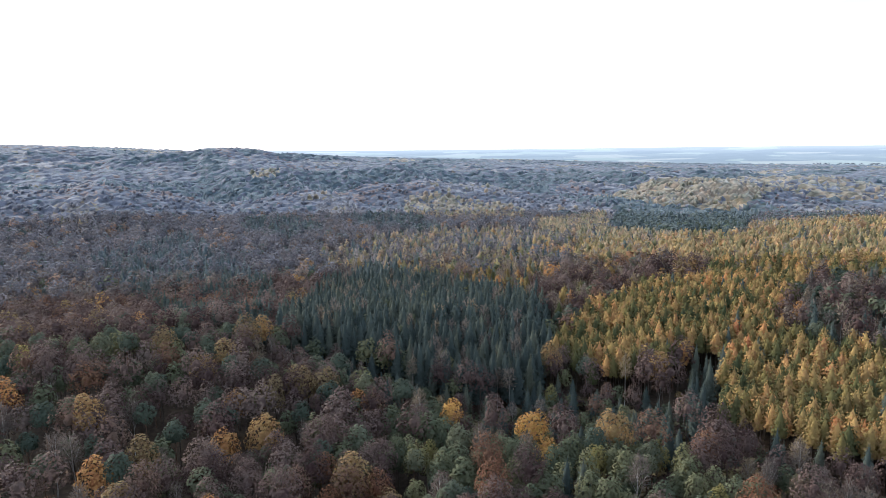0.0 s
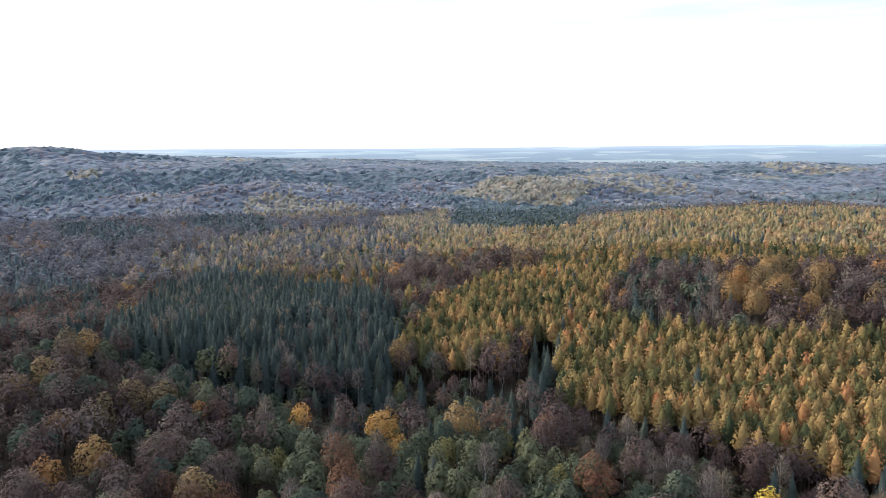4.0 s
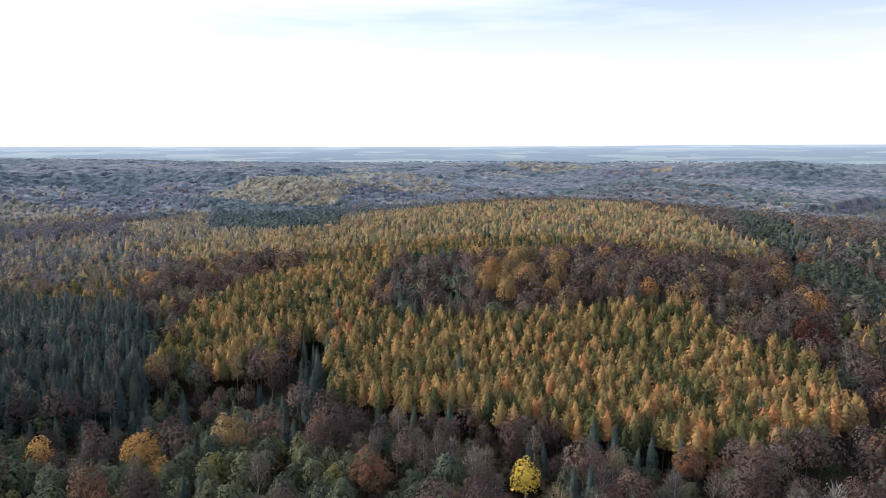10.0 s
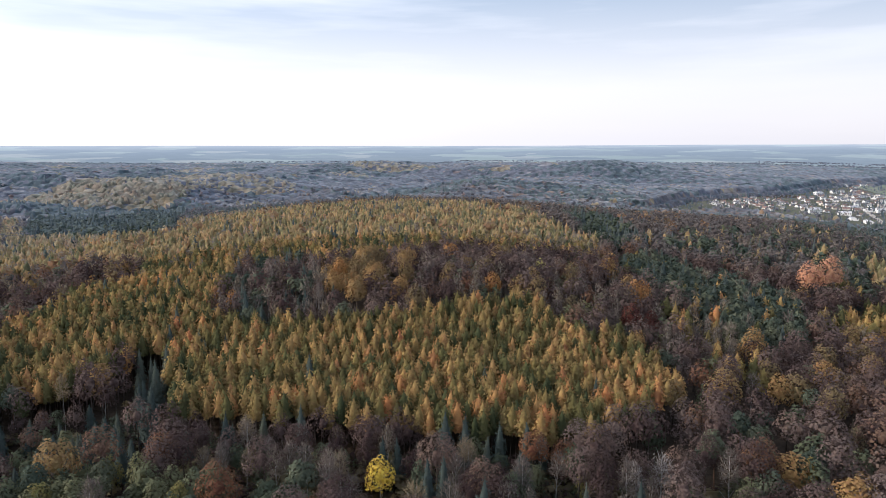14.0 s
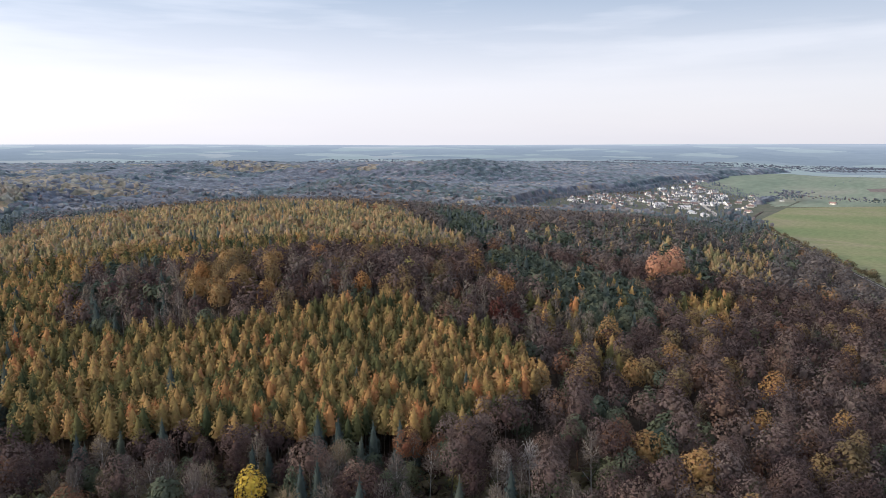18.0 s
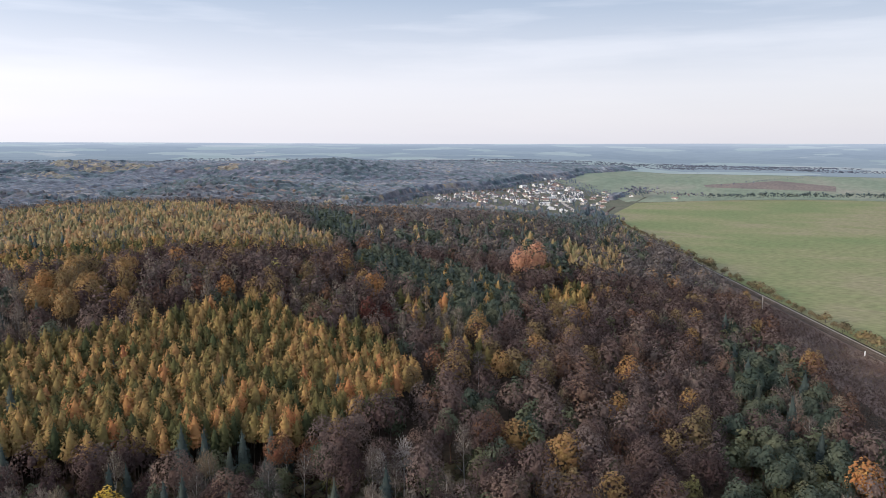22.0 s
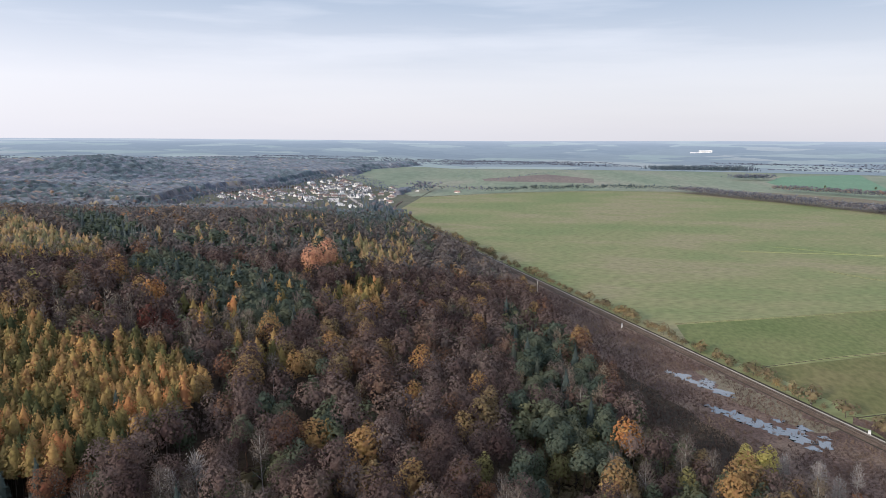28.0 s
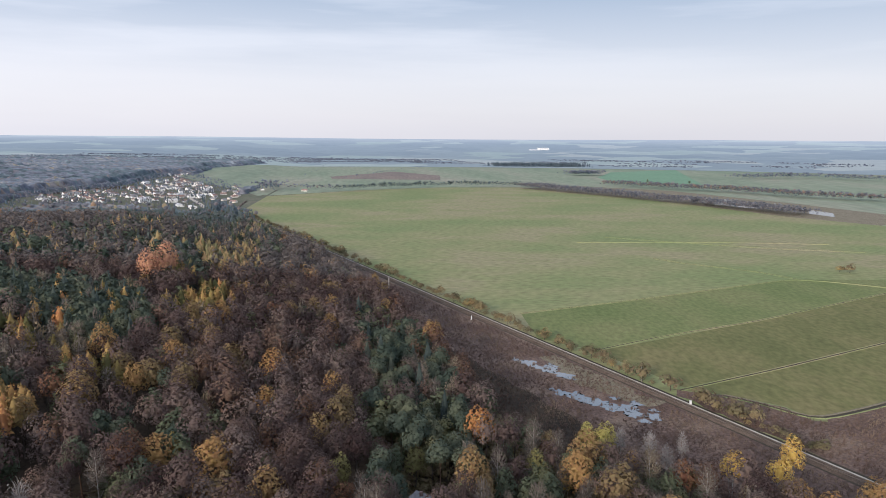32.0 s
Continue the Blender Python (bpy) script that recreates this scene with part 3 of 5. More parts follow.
LABELS = {
    "larch": ("golden-green autumn larch with a slim pointed crown", "larch tree"),
    "spruce": ("dark green spruce with drooping boughs in the dense wood", "spruce tree"),
    "pine": ("blue-green pine with a rounded tufted crown on a bare stem", "pine tree"),
    "beech": ("leafless brown beech with a wide crown of fine twigs", "beech tree"),
    "birch": ("pale-stemmed bare birch with thin greyish twigs", "birch tree"),
    "oak": ("broad oak holding rust-orange autumn leaves", "oak tree"),
    "alder": ("dull olive-green broadleaf tree on the damp valley floor", "alder tree"),
    "gold": ("bright golden-yellow broadleaf tree with pale stems", "aspen tree"),
    "reed": ("clump of brown dead reeds", "reeds"),
    "shrub": ("low brownish-olive shrub beside the railway", "shrub"),
}
FULL = {"larch": 360, "spruce": 380, "pine": 800, "beech": 800, "birch": 440, "oak": 880, "alder": 840, "gold": 840, "shrub": 130, "reed": 20}
VARIANTS = {}
for kind in KINDS:
    VARIANTS[kind] = []
    for k in range(4):
        rg = np.random.default_rng(100 + 17 * k + len(kind))
        h, base, r, tr, bark = KINDS[kind]
        cv, cf = crown_shape(kind, FULL[kind], rg, 1.15 if kind in ("larch", "spruce") else 0.84)
        if kind in ("larch", "spruce"):
            tv, tf = stick((0, 0, -0.6), (0, 0, h * 0.96), tr, 0.03, 6)
        elif kind == "pine":
            tv, tf = limbs_for(h, base, r, tr, rg, 5, 0.5)
        elif kind == "gold":
            tv, tf = join(limbs_for(h, base, r, tr, rg, 5), stick((0.5, 0.3, -0.6), (1.3, 0.8, h * 0.7), tr * 0.8, 0.04, 5))
        else:
            tv, tf = limbs_for(h, base, r, tr, rg, 8 if kind == "beech" else 6)
        cf, cn = crown_normals(kind, cv, cf)
        VARIANTS[kind].append((mesh_of(kind + "_crown", cv, cf, [SINGLE[kind]], normals=cn), mesh_of(kind + "_trunk", tv, tf, [bark])))


def tree(kind, x, y, scale=1.0, wide=1.0, label="", variant=None, crown_mat=None):
    """One tree as a thing of its own: a trunk and a crown."""
    v = int(rng.integers(0, 4)) if variant is None else variant
    e = new(kind + "_tree")
    e.matrix_basis = Matrix.LocRotScale((x, y, float(ground_z(x, y))), Euler((rng.normal() * 0.025, rng.normal() * 0.025, rng.uniform(0, 6.28))), (scale * wide, scale * wide, scale))
    e.empty_display_size = 1
    lab, cat = LABELS[kind]
    tagged(e, label or lab, cat, kind + " trees of the hillside wood")
    crown = VARIANTS[kind][v][0]
    if crown_mat:
        crown = crown.copy()
        crown.materials[0] = crown_mat
    for nm, me in (("crown", crown), ("trunk", VARIANTS[kind][v][1])):
        o = new(nm, me)
        o.parent = e
    return e


# ---- where each kind grows: outlines on the plan ----
STANDS = {
    "spruce": ((-58, 243), (-69, 323), (-67, 379), (-46, 438), (22, 359), (46, 307), (39, 247), (29, 220), (15, 211), (-8, 222), (-33, 236)),
    "valley_clear": ((-69, 233), (-34, 218), (-11, 203), (11, 185), (33, 181), (47, 177), (59, 167), (74, 202), (58, 218), (38, 225), (33, 224), (27, 215), (15, 208), (-8, 219), (-33, 234)),
    "larch_lower": ((78, 215), (92, 230), (118, 251), (142, 205), (165, 190), (210, 165), (198, 141), (213, 124), (189, 91), (152, 91), (138, 94), (121, 116), (98, 152), (74, 181)),
    "larch_west": ((38, 246), (54, 272), (65, 299), (103, 326), (138, 338), (155, 294), (114, 245), (96, 237), (76, 230), (67, 225), (51, 231)),
    "front_gap": ((75, 183), (98, 153), (123, 118), (140, 95), (127, 87), (110, 105), (86, 134), (66, 160)),
    "larch_crest": ((100, 520), (160, 560), (285, 545), (360, 505), (440, 440), (450, 365), (338, 217), (309, 201), (279, 240), (272, 271), (218, 265), (189, 271), (151, 290), (111, 307), (78, 331)),
    "oak_orange": ((179, 258), (218, 265), (223, 245), (177, 200), (159, 207), (156, 220)),
    "bare_grey": ((242, 265), (277, 239), (313, 204), (281, 149), (216, 107), (213, 124), (199, 142), (210, 166), (170, 186)),
    "west_gap": ((46, 327), (120, 329), (146, 366), (130, 400), (67, 425)),
    "grey_gap": ((166, 317), (199, 295), (163, 228), (146, 210), (124, 230), (143, 274)),
    "birch_mixed": ((-91, 475), (-40, 589), (109, 618), (138, 538), (89, 357), (38, 261), (18, 294), (-48, 406)),
    "conifer_west": ((-247, 485), (-222, 601), (-97, 387), (-57, 259), (-88, 244), (-160, 363)),
    "pine_dark": ((312, 192), (353, 197), (342, 170), (327, 107), (271, 81), (238, 92), (262, 122), (273, 150)),
    "pine_crest": ((390, 241), (519, 191), (711, 104), (520, 63), (366, 89), (406, 127), (374, 196)),
    "larch_yellow": ((316, 87), (366, 82), (324, 63), (288, 72), (305, 95)),
    "larch_row": ((251, 132), (265, 123), (223, 80), (200, 73), (220, 98)),
    "larch_east": ((465, 117), (535, 86), (408, 62), (393, 89)),
    "alder_dark": ((346, 12), (326, -5), (298, -19), (246, -29), (179, -29), (151, -19), (145, 2), (213, 0)),
    "ridge_larch": ((182, 897), (286, 993), (423, 1031), (389, 851), (295, 790), (221, 818)),
    "ridge_dark": ((211, 846), (304, 815), (380, 830), (203, 465), (170, 505), (134, 566)),
    "ridge_low": ((83, 672), (172, 750), (133, 538), (84, 553)),
    "green_low": ((-17, 201), (33, 174), (55, 167), (82, 129), (77, 112), (30, 135), (-15, 161)),
    "birch_bare": ((71, 170), (92, 144), (93, 121), (79, 115), (68, 134)),
    "brown_beech": ((455, 88), (509, 26), (327, -1), (211, 1), (143, 3), (126, 34), (182, 42), (258, 71)),
    "west_field": ((-215, 1420), (-60, 1445), (-40, 1540), (-90, 1590), (-230, 1530)),
    "west_birches": ((-480, 1380), (-310, 1330), (-220, 1440), (-300, 1540), (-470, 1500)),
    "village": ((800, 200), (1180, 215), (1420, 250), (1640, 420), (1480, 440), (1300, 440), (1170, 490), (1050, 500), (900, 475), (800, 465), (790, 390), (890, 370), (860, 290)),
    "valley_field": ((1290, 230), (1560, 160), (2600, 130), (2650, 330), (1984, 434), (1569, 389)),
    "front_field": ((840, 150), (1010, 180), (1190, 215), (1100, 250), (1000, 215), (880, 180)),
    "dark_crest": ((470, 340), (490, 310), (400, 225), (346, 213), (385, 262)),
    "red_larch": ((338, 269), (373, 242), (326, 208), (310, 239)),
    "gap": ((89, 242), (98, 236), (75, 181), (62, 189), (77, 222)),
    "pale_birches": ((-159, 808), (-161, 891), (-121, 867), (-91, 783), (-114, 727)),
}


def inside(name, x, y):
    p = np.array(STANDS[name], float)
    hit = np.zeros(x.shape, bool)
    j = len(p) - 1
    for i in range(len(p)):
        (xi, yi), (xj, yj) = p[i], p[j]
        c = ((yi > y) != (yj > y)) & (x < (xj - xi) * (y - yi) / (yj - yi + 1e-12) + xi)
        hit ^= c
        j = i
    return hit


def wood_edge(x, y):
    """How far the trees keep from the railway: the reed bed lies between."""
    s = (x - RAIL_B[0]) * -RAIL_DIR[0] + (y - RAIL_B[1]) * -RAIL_DIR[1]
    return np.interp(s, (-400, -60, -20, 5, 30, 45, 62, 99, 209, 285, 363, 420, 900), (9, 10, 26, 45, 66, 78, 82, 72, 44, 34, 28, 26, 22))


def jitter_grid(x0, x1, y0, y1, step, seed):
    g = np.random.default_rng(seed)
    xs, ys = np.meshgrid(np.arange(x0, x1, step), np.arange(y0, y1, step * 0.87))
    xs = xs + (np.arange(xs.shape[0]) % 2)[:, None] * step * 0.5
    return xs.ravel() + g.uniform(-0.3, 0.3, xs.size) * step, ys.ravel() + g.uniform(-0.3, 0.3, xs.size) * step


NAMES = [k for k in KINDS if k != "reed"]


DENSE = ("larch_lower", "larch_west", "ridge_larch", "ridge_low", "pine_dark")


def in_dense(x, y, names=DENSE):
    d = np.zeros(x.shape, bool)
    for name in names:
        d |= inside(name, x, y)
    return d & ~inside("grey_gap", x, y) & ~inside("west_gap", x, y) & ~inside("valley_clear", x, y)


def plant(x, y, g):
    """Species of each place (index into NAMES; -1: none) and its tint."""
    r, az = np.hypot(x, y), np.degrees(np.arctan2(x, y))
    u, t = g.uniform(0, 1, x.size), g.uniform(0, 1, x.size)
    sp = np.full(x.size, NAMES.index("beech"))
    keep = g.uniform(0, 1, x.size)
    I = NAMES.index

    def mix(where, table):
        low = 0.0
        for name, share in table:
            sp[where & (u >= low) & (u < low + share)] = I(name)
            low += share
    every = np.ones(x.size, bool)
    mix(every, (("beech", 0.80), ("oak", 0.07), ("alder", 0.06), ("birch", 0.04), ("pine", 0.03)))
    spur = (az < 14) & (r < 330)
    mix(spur, (("pine", 0.16), ("beech", 0.50), ("alder", 0.20), ("oak", 0.08), ("birch", 0.06)))
    mix((az > 55) & (az < 98) & (r < 260), (("beech", 0.55), ("oak", 0.13), ("alder", 0.20), ("birch", 0.05), ("pine", 0.07)))
    mix((az > 98) & (r < 260), (("birch", 0.28), ("beech", 0.24), ("alder", 0.32), ("gold", 0.05), ("oak", 0.11)))
    mix((az > 14) & (az < 98) & (r < 150), (("beech", 0.52), ("birch", 0.23), ("alder", 0.17), ("oak", 0.03), ("spruce", 0.05)))
    far = r > 700
    mix(far & (waves(x, y, 300, 12) > 0.66), (("oak", 0.5), ("beech", 0.5)))
    mix(far & (waves(x, y, 240, 6) > 0.70), (("birch", 0.6), ("beech", 0.3), ("larch", 0.1)))
    mix(waves(x, y, 380, 3) * (r > 420) > np.where(far, np.where(az > 45, 0.64, 0.59), 0.70), (("spruce", 0.5), ("pine", 0.3), ("beech", 0.2)))
    # dark conifers on far slopes facing the camera stand in for the slopes' shade
    slope = (folds(x * (1 + 12 / r), y * (1 + 12 / r)) - folds(x, y)) / 12
    mix(far & (slope > 0.10) & (waves(x, y, 260, 8) > 0.42), (("spruce", 0.45), ("pine", 0.35), ("beech", 0.2)))
    mix((waves(x, y, 520, 9) > 0.76) & (r > 700) & (az < 50), (("larch", 0.7), ("beech", 0.3)))
    for name, table in STAND_MIX:
        mix(inside(name, x, y), table)
    keep[inside("front_gap", x, y)] *= 1.1
    # wide crowns need more room
    room = np.array([{"larch": 0.95, "spruce": 0.98, "pine": 0.82, "beech": 0.60, "birch": 0.9, "oak": 0.52, "alder": 0.72, "gold": 0.6, "shrub": 1.0}[n] for n in NAMES])
    sp[keep > room[sp]] = -1
    warm = (az > 52) & (r < 340)
    patch = waves(x, y, 60, 5)
    t = np.clip(0.85 * t + 0.22 * (patch - 0.3), 0, 1)
    t[warm] = 0.12 + 0.88 * t[warm]
    return sp, t


STAND_MIX = (
    ("village", (("beech", 0.56), ("alder", 0.24), ("birch", 0.15), ("spruce", 0.05))),
    ("brown_beech", (("beech", 0.80), ("oak", 0.09), ("birch", 0.03), ("alder", 0.08))),
    ("birch_mixed", (("larch", 0.30), ("birch", 0.32), ("beech", 0.16), ("alder", 0.18), ("spruce", 0.04))),
    ("spruce", (("spruce", 0.84), ("birch", 0.10), ("alder", 0.06))),
    ("conifer_west", (("spruce", 0.65), ("beech", 0.35))),
    ("larch_crest", (("larch", 0.84), ("birch", 0.10), ("spruce", 0.03), ("oak", 0.03))),
    ("larch_west", (("larch", 0.98), ("spruce", 0.02))),
    ("bare_grey", (("beech", 0.60), ("birch", 0.20), ("alder", 0.12), ("oak", 0.08))),
    ("oak_orange", (("oak", 0.8), ("beech", 0.2))),
    ("pine_crest", (("pine", 0.30), ("larch", 0.15), ("birch", 0.12), ("beech", 0.33), ("spruce", 0.10))),
    ("pine_dark", (("pine", 0.62), ("spruce", 0.18), ("birch", 0.12), ("larch", 0.08))),
    ("larch_row", (("larch", 0.6), ("birch", 0.4))),
    ("larch_east", (("larch", 0.75), ("beech", 0.25))),
    ("larch_yellow", (("larch", 0.7), ("gold", 0.3))),
    ("alder_dark", (("alder", 0.36), ("pine", 0.36), ("spruce", 0.06), ("birch", 0.10), ("beech", 0.12))),
    ("ridge_larch", (("larch", 1.0),)),
    ("ridge_low", (("larch", 0.9), ("beech", 0.1))),
    ("ridge_dark", (("pine", 0.6), ("spruce", 0.4))),
    ("birch_bare", (("birch", 0.8), ("beech", 0.2))),
    ("green_low", (("alder", 0.84), ("pine", 0.05), ("birch", 0.06), ("beech", 0.05))),
    ("larch_lower", (("larch", 0.99), ("spruce", 0.01))),
    ("dark_crest", (("pine", 0.6), ("spruce", 0.4))),
    ("red_larch", (("larch", 0.8), ("birch", 0.2))),
    ("gap", (("spruce", 0.25), ("shrub", 0.75))),
    ("grey_gap", (("birch", 0.50), ("beech", 0.22), ("pine", 0.14), ("spruce", 0.14))),
    ("west_gap", (("beech", 0.58), ("birch", 0.18), ("oak", 0.14), ("alder", 0.10))),
    ("valley_clear", (("spruce", 0.45), ("beech", 0.2), ("birch", 0.1), ("alder", 0.25))),
    ("front_gap", (("beech", 0.40), ("birch", 0.28), ("spruce", 0.17), ("alder", 0.15))),
    ("pale_birches", (("birch", 0.9), ("larch", 0.1))),
    ("west_birches", (("birch", 0.8), ("larch", 0.2))),
)


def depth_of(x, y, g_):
    """0, 1 or 2: the middle, outer and far reaches of the woods, each with more haze in its colours, with ragged seams.
    """
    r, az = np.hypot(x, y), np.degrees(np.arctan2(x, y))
    # the seam comes nearer towards the sun, where the painted haze is thicker
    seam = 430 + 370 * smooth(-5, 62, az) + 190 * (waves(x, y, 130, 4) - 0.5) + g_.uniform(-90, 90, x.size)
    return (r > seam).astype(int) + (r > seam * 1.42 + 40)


def stand(name, kind, templates, x, y, size, wide, tint, label, g, mats=STAND):
    """Many trees of one kind as one mesh."""
    if not len(x):
        return
    z = ground_z(x, y)
    pick = g.integers(0, len(templates), len(x))
    vs, fs, ts, ms, ns, k = [], [], [], [], [], 0
    for i, (v, f, mi, nr) in enumerate(templates):
        q = np.nonzero(pick == i)[0]
        if not len(q):
            continue
        a = g.uniform(0, 2 * np.pi, len(q))
        c, s = np.cos(a)[:, None], np.sin(a)[:, None]
        sx = (size[q] * wide[q])[:, None]
        px = (v[None, :, 0] * c - v[None, :, 1] * s) * sx + x[q][:, None]
        py = (v[None, :, 0] * s + v[None, :, 1] * c) * sx + y[q][:, None]
        pz = v[None, :, 2] * size[q][:, None] + z[q][:, None]
        vs.append(np.stack((px, py, pz), 2).reshape(-1, 3))
        ns.append(np.stack((nr[None, :, 0] * c - nr[None, :, 1] * s, nr[None, :, 0] * s + nr[None, :, 1] * c, np.broadcast_to(nr[None, :, 2], px.shape)), 2).reshape(-1, 3))
        fs.append((f[None] + (np.arange(len(q)) * len(v))[:, None, None]).reshape(-1, 3) + k)
        ts.append(np.repeat(tint[q], len(v)))
        ms.append(np.tile(mi, len(q)))
        k += len(q) * len(v)
    me = mesh_of(name, np.concatenate(vs), np.concatenate(fs), [mats[kind], KINDS[kind][4]], np.concatenate(ts), np.concatenate(ms), np.concatenate(ns))
    return tagged(new(name, me), label, "trees", kind="stuff")


def far_crown(kind, rg, n):
    """A far tree: a lumpy crown with a few ragged tufts."""
    h, base, r, _, _ = KINDS[kind]
    if kind in ("larch", "spruce"):
        k = np.arange(5) * 2 * np.pi / 5
        rings = [np.stack((np.cos(k + q) * r * w * rg.uniform(0.7, 1.2, 5), np.sin(k + q) * r * w * rg.uniform(0.7, 1.2, 5), np.full(5, h * z)), 1) for q, w, z in ((0, 1.05, base + 0.08), (0.6, 0.7, base + 0.3))]
        cv = np.concatenate(rings + [np.array([[0, 0, h]])])
        cf = [t for a in range(5) for t in ((a, (a + 1) % 5, 5 + (a + 1) % 5), (a, 5 + (a + 1) % 5, 5 + a), (5 + a, 5 + (a + 1) % 5, 10))]
        p = cv[rg.integers(0, 10, n)] * rg.uniform(0.9, 1.1, (n, 3))
        return join((cv, np.array(cf)), tufts(p, p * (1, 1, 0) + np.array((0, 0, 1.0)), 0.7, 0.3, rg))
    p, d = shell(n, h, max(base, 0.58), r * 1.1, rg, 7, 0.0, 0.45)
    leaves = tufts(p, 0.4 * d + np.array((0, 0, 1.0)), 1.25, 0.22, rg)
    return join(leaves, dome(h, 0.6, r, 0.6, rg, 4))


def template(kind, n, coarse, seed, trunk=True, far=False):
    rg = np.random.default_rng(seed)
    h, base, r, tr, _ = KINDS[kind]
    v, f = far_crown(kind, rg, n) if far else crown_shape(kind, n, rg, coarse)
    m = np.zeros(len(f), int)
    f, n = crown_normals(kind, v, f, 1.2 if far else 0.15, 0.5 if far else 0.36)
    if trunk:
        tv, tf = stick((0, 0, -0.8), (0, 0, h * 0.8), tr * 1.2, 0.06, 3)
        v, f = join((v, f), (tv, tf))
        m = np.concatenate((m, np.ones(len(tf), int)))
        tn = tv * (1, 1, 0)
        n = np.concatenate((n, tn / (np.linalg.norm(tn, axis=1, keepdims=True) + 1e-9)))
    return v, f, m, n


SINGLE_REACH = 262.0
CAP = 188
g = np.random.default_rng(21)
gx, gy = jitter_grid(-800, 800, -700, 800, 5.5, 3)
LOOSE = ("spruce", "conifer_west", "larch_crest", "red_larch")
ok = ~in_dense(gx, gy, DENSE + LOOSE)
dx, dy = jitter_grid(-200, 700, 40, 760, 3.65, 4)
more = in_dense(dx, dy)
ex, ey = jitter_grid(-300, 480, 180, 640, 4.1, 6)
also = in_dense(ex, ey, LOOSE) & ~in_dense(ex, ey)
gx, gy = np.concatenate((gx[ok], dx[more], ex[also])), np.concatenate((gy[ok], dy[more], ey[also]))
gr, gaz = np.hypot(gx, gy), np.degrees(np.arctan2(gx, gy))
side = rail_side(gx, gy)
ok = (side > wood_edge(gx, gy) + 2) & (gr < 760) & (gr > 26)
for cx, cy, cr in CLEARINGS:
    ok &= np.hypot(gx - cx, gy - cy) > cr
gx, gy, gr, gaz = gx[ok], gy[ok], gr[ok], gaz[ok]
sp, tint = plant(gx, gy, g)
stunted = inside("valley_clear", gx, gy) | inside("front_gap", gx, gy)
in_view = (gaz > -36) & (gaz < 132)
reach = depth_of(gx, gy, g)
for i, kind in enumerate(NAMES):
    mine = sp == i
    near = np.nonzero(mine & in_view & (gr > 118) & (gr < SINGLE_REACH + 80))[0]
    near = near[np.argsort(gr[near])][:CAP]
    for q in near:
        low = (0.62 if gr[q] > 185 else 0.82) if stunted[q] else 1.0
        tree(kind, gx[q], gy[q], low * (g.uniform(0.9, 1.06) if kind == "larch" else g.uniform(0.8, 1.15)), g.uniform(0.88, 1.12) / low ** 0.4)
    rest = mine.copy()
    rest[near] = False
    few = {"beech": 0.95, "birch": 0.7, "larch": 0.42, "spruce": 0.6}.get(kind, 0.9)
    bands = (("near", rest & in_view & (gr < 265) & (gr > 118), int(330 * few), 1.2 / few ** 0.5), ("close", rest & in_view & (gr < 400) & (gr >= 265), int(150 * few), 1.7 / few ** 0.5), ("middle", rest & in_view & (gr >= 400) & (reach == 0), int(60 * few), 2.5 / few ** 0.5), ("outer", rest & in_view & (gr >= 400) & (reach > 0), int(46 * few), 2.7 / few ** 0.5), ("behind", rest & ~(in_view & (gr > 118)) & (gr < 420), 15, 3.4))
    for nm, sel, n, coarse in bands:
        q = np.nonzero(sel)[0]
        if not len(q):
            continue
        tpl = [template(kind, n, coarse, 500 + 31 * k + i, nm in ("near", "close")) for k in range(4)]
        stand(kind + "_stand", kind, tpl, gx[q], gy[q], g.uniform(*{"larch": (0.86, 1.06), "spruce": (0.82, 1.1)}.get(kind, (0.84, 1.14)), len(q)) * np.where(stunted[q], np.where(gr[q] > 185, 0.62, 0.82), 1.0), g.uniform(0.85, 1.2, len(q)) * np.where(in_dense(gx[q], gy[q], LOOSE), 1.12, 1.0), tint[q],
              {"larch": "dense stand of golden and olive autumn larches", "spruce": "dark green spruce stand", "pine": "stand of blue-green pines",
               "beech": "leafless brown beech wood", "birch": "pale bare birches among the wood", "oak": "rust-coloured oaks in the wood",
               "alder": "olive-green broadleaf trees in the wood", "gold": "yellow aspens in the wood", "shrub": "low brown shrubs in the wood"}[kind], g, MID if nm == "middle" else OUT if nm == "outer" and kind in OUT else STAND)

# undergrowth along the marsh
ux, uy = jitter_grid(110, 330, -140, 10, 3.0, 14)
ur, ua = np.hypot(ux, uy), np.degrees(np.arctan2(ux, uy))
ok = (rail_side(ux, uy) > wood_edge(ux, uy) - 3) & (ur < 300) & (ua > 90) & (g.uniform(0, 1, ux.size) < 0.7)
ux, uy = ux[ok], uy[ok]
stand("marsh_scrub", "shrub", [template("shrub", 60, 1.3, 820 + k, False) for k in range(4)], ux, uy, g.uniform(0.5, 1.5, len(ux)), g.uniform(0.9, 1.5, len(ux)), g.uniform(0, 0.8, len(ux)), "brown and olive scrub under the trees at the marsh", g)

# undergrowth in the shaded valley and at the larches' foot
ux, uy = jitter_grid(-80, 190, 40, 260, 2.7, 15)
ur, ua = np.hypot(ux, uy), np.degrees(np.arctan2(ux, uy))
ok = (inside("valley_clear", ux, uy) | inside("front_gap", ux, uy) | ((ua > 12) & (ua < 75) & (ur > 125) & (ur < 175) & ~in_dense(ux, uy))) & (g.uniform(0, 1, ux.size) < 0.75)
ux, uy = ux[ok], uy[ok]
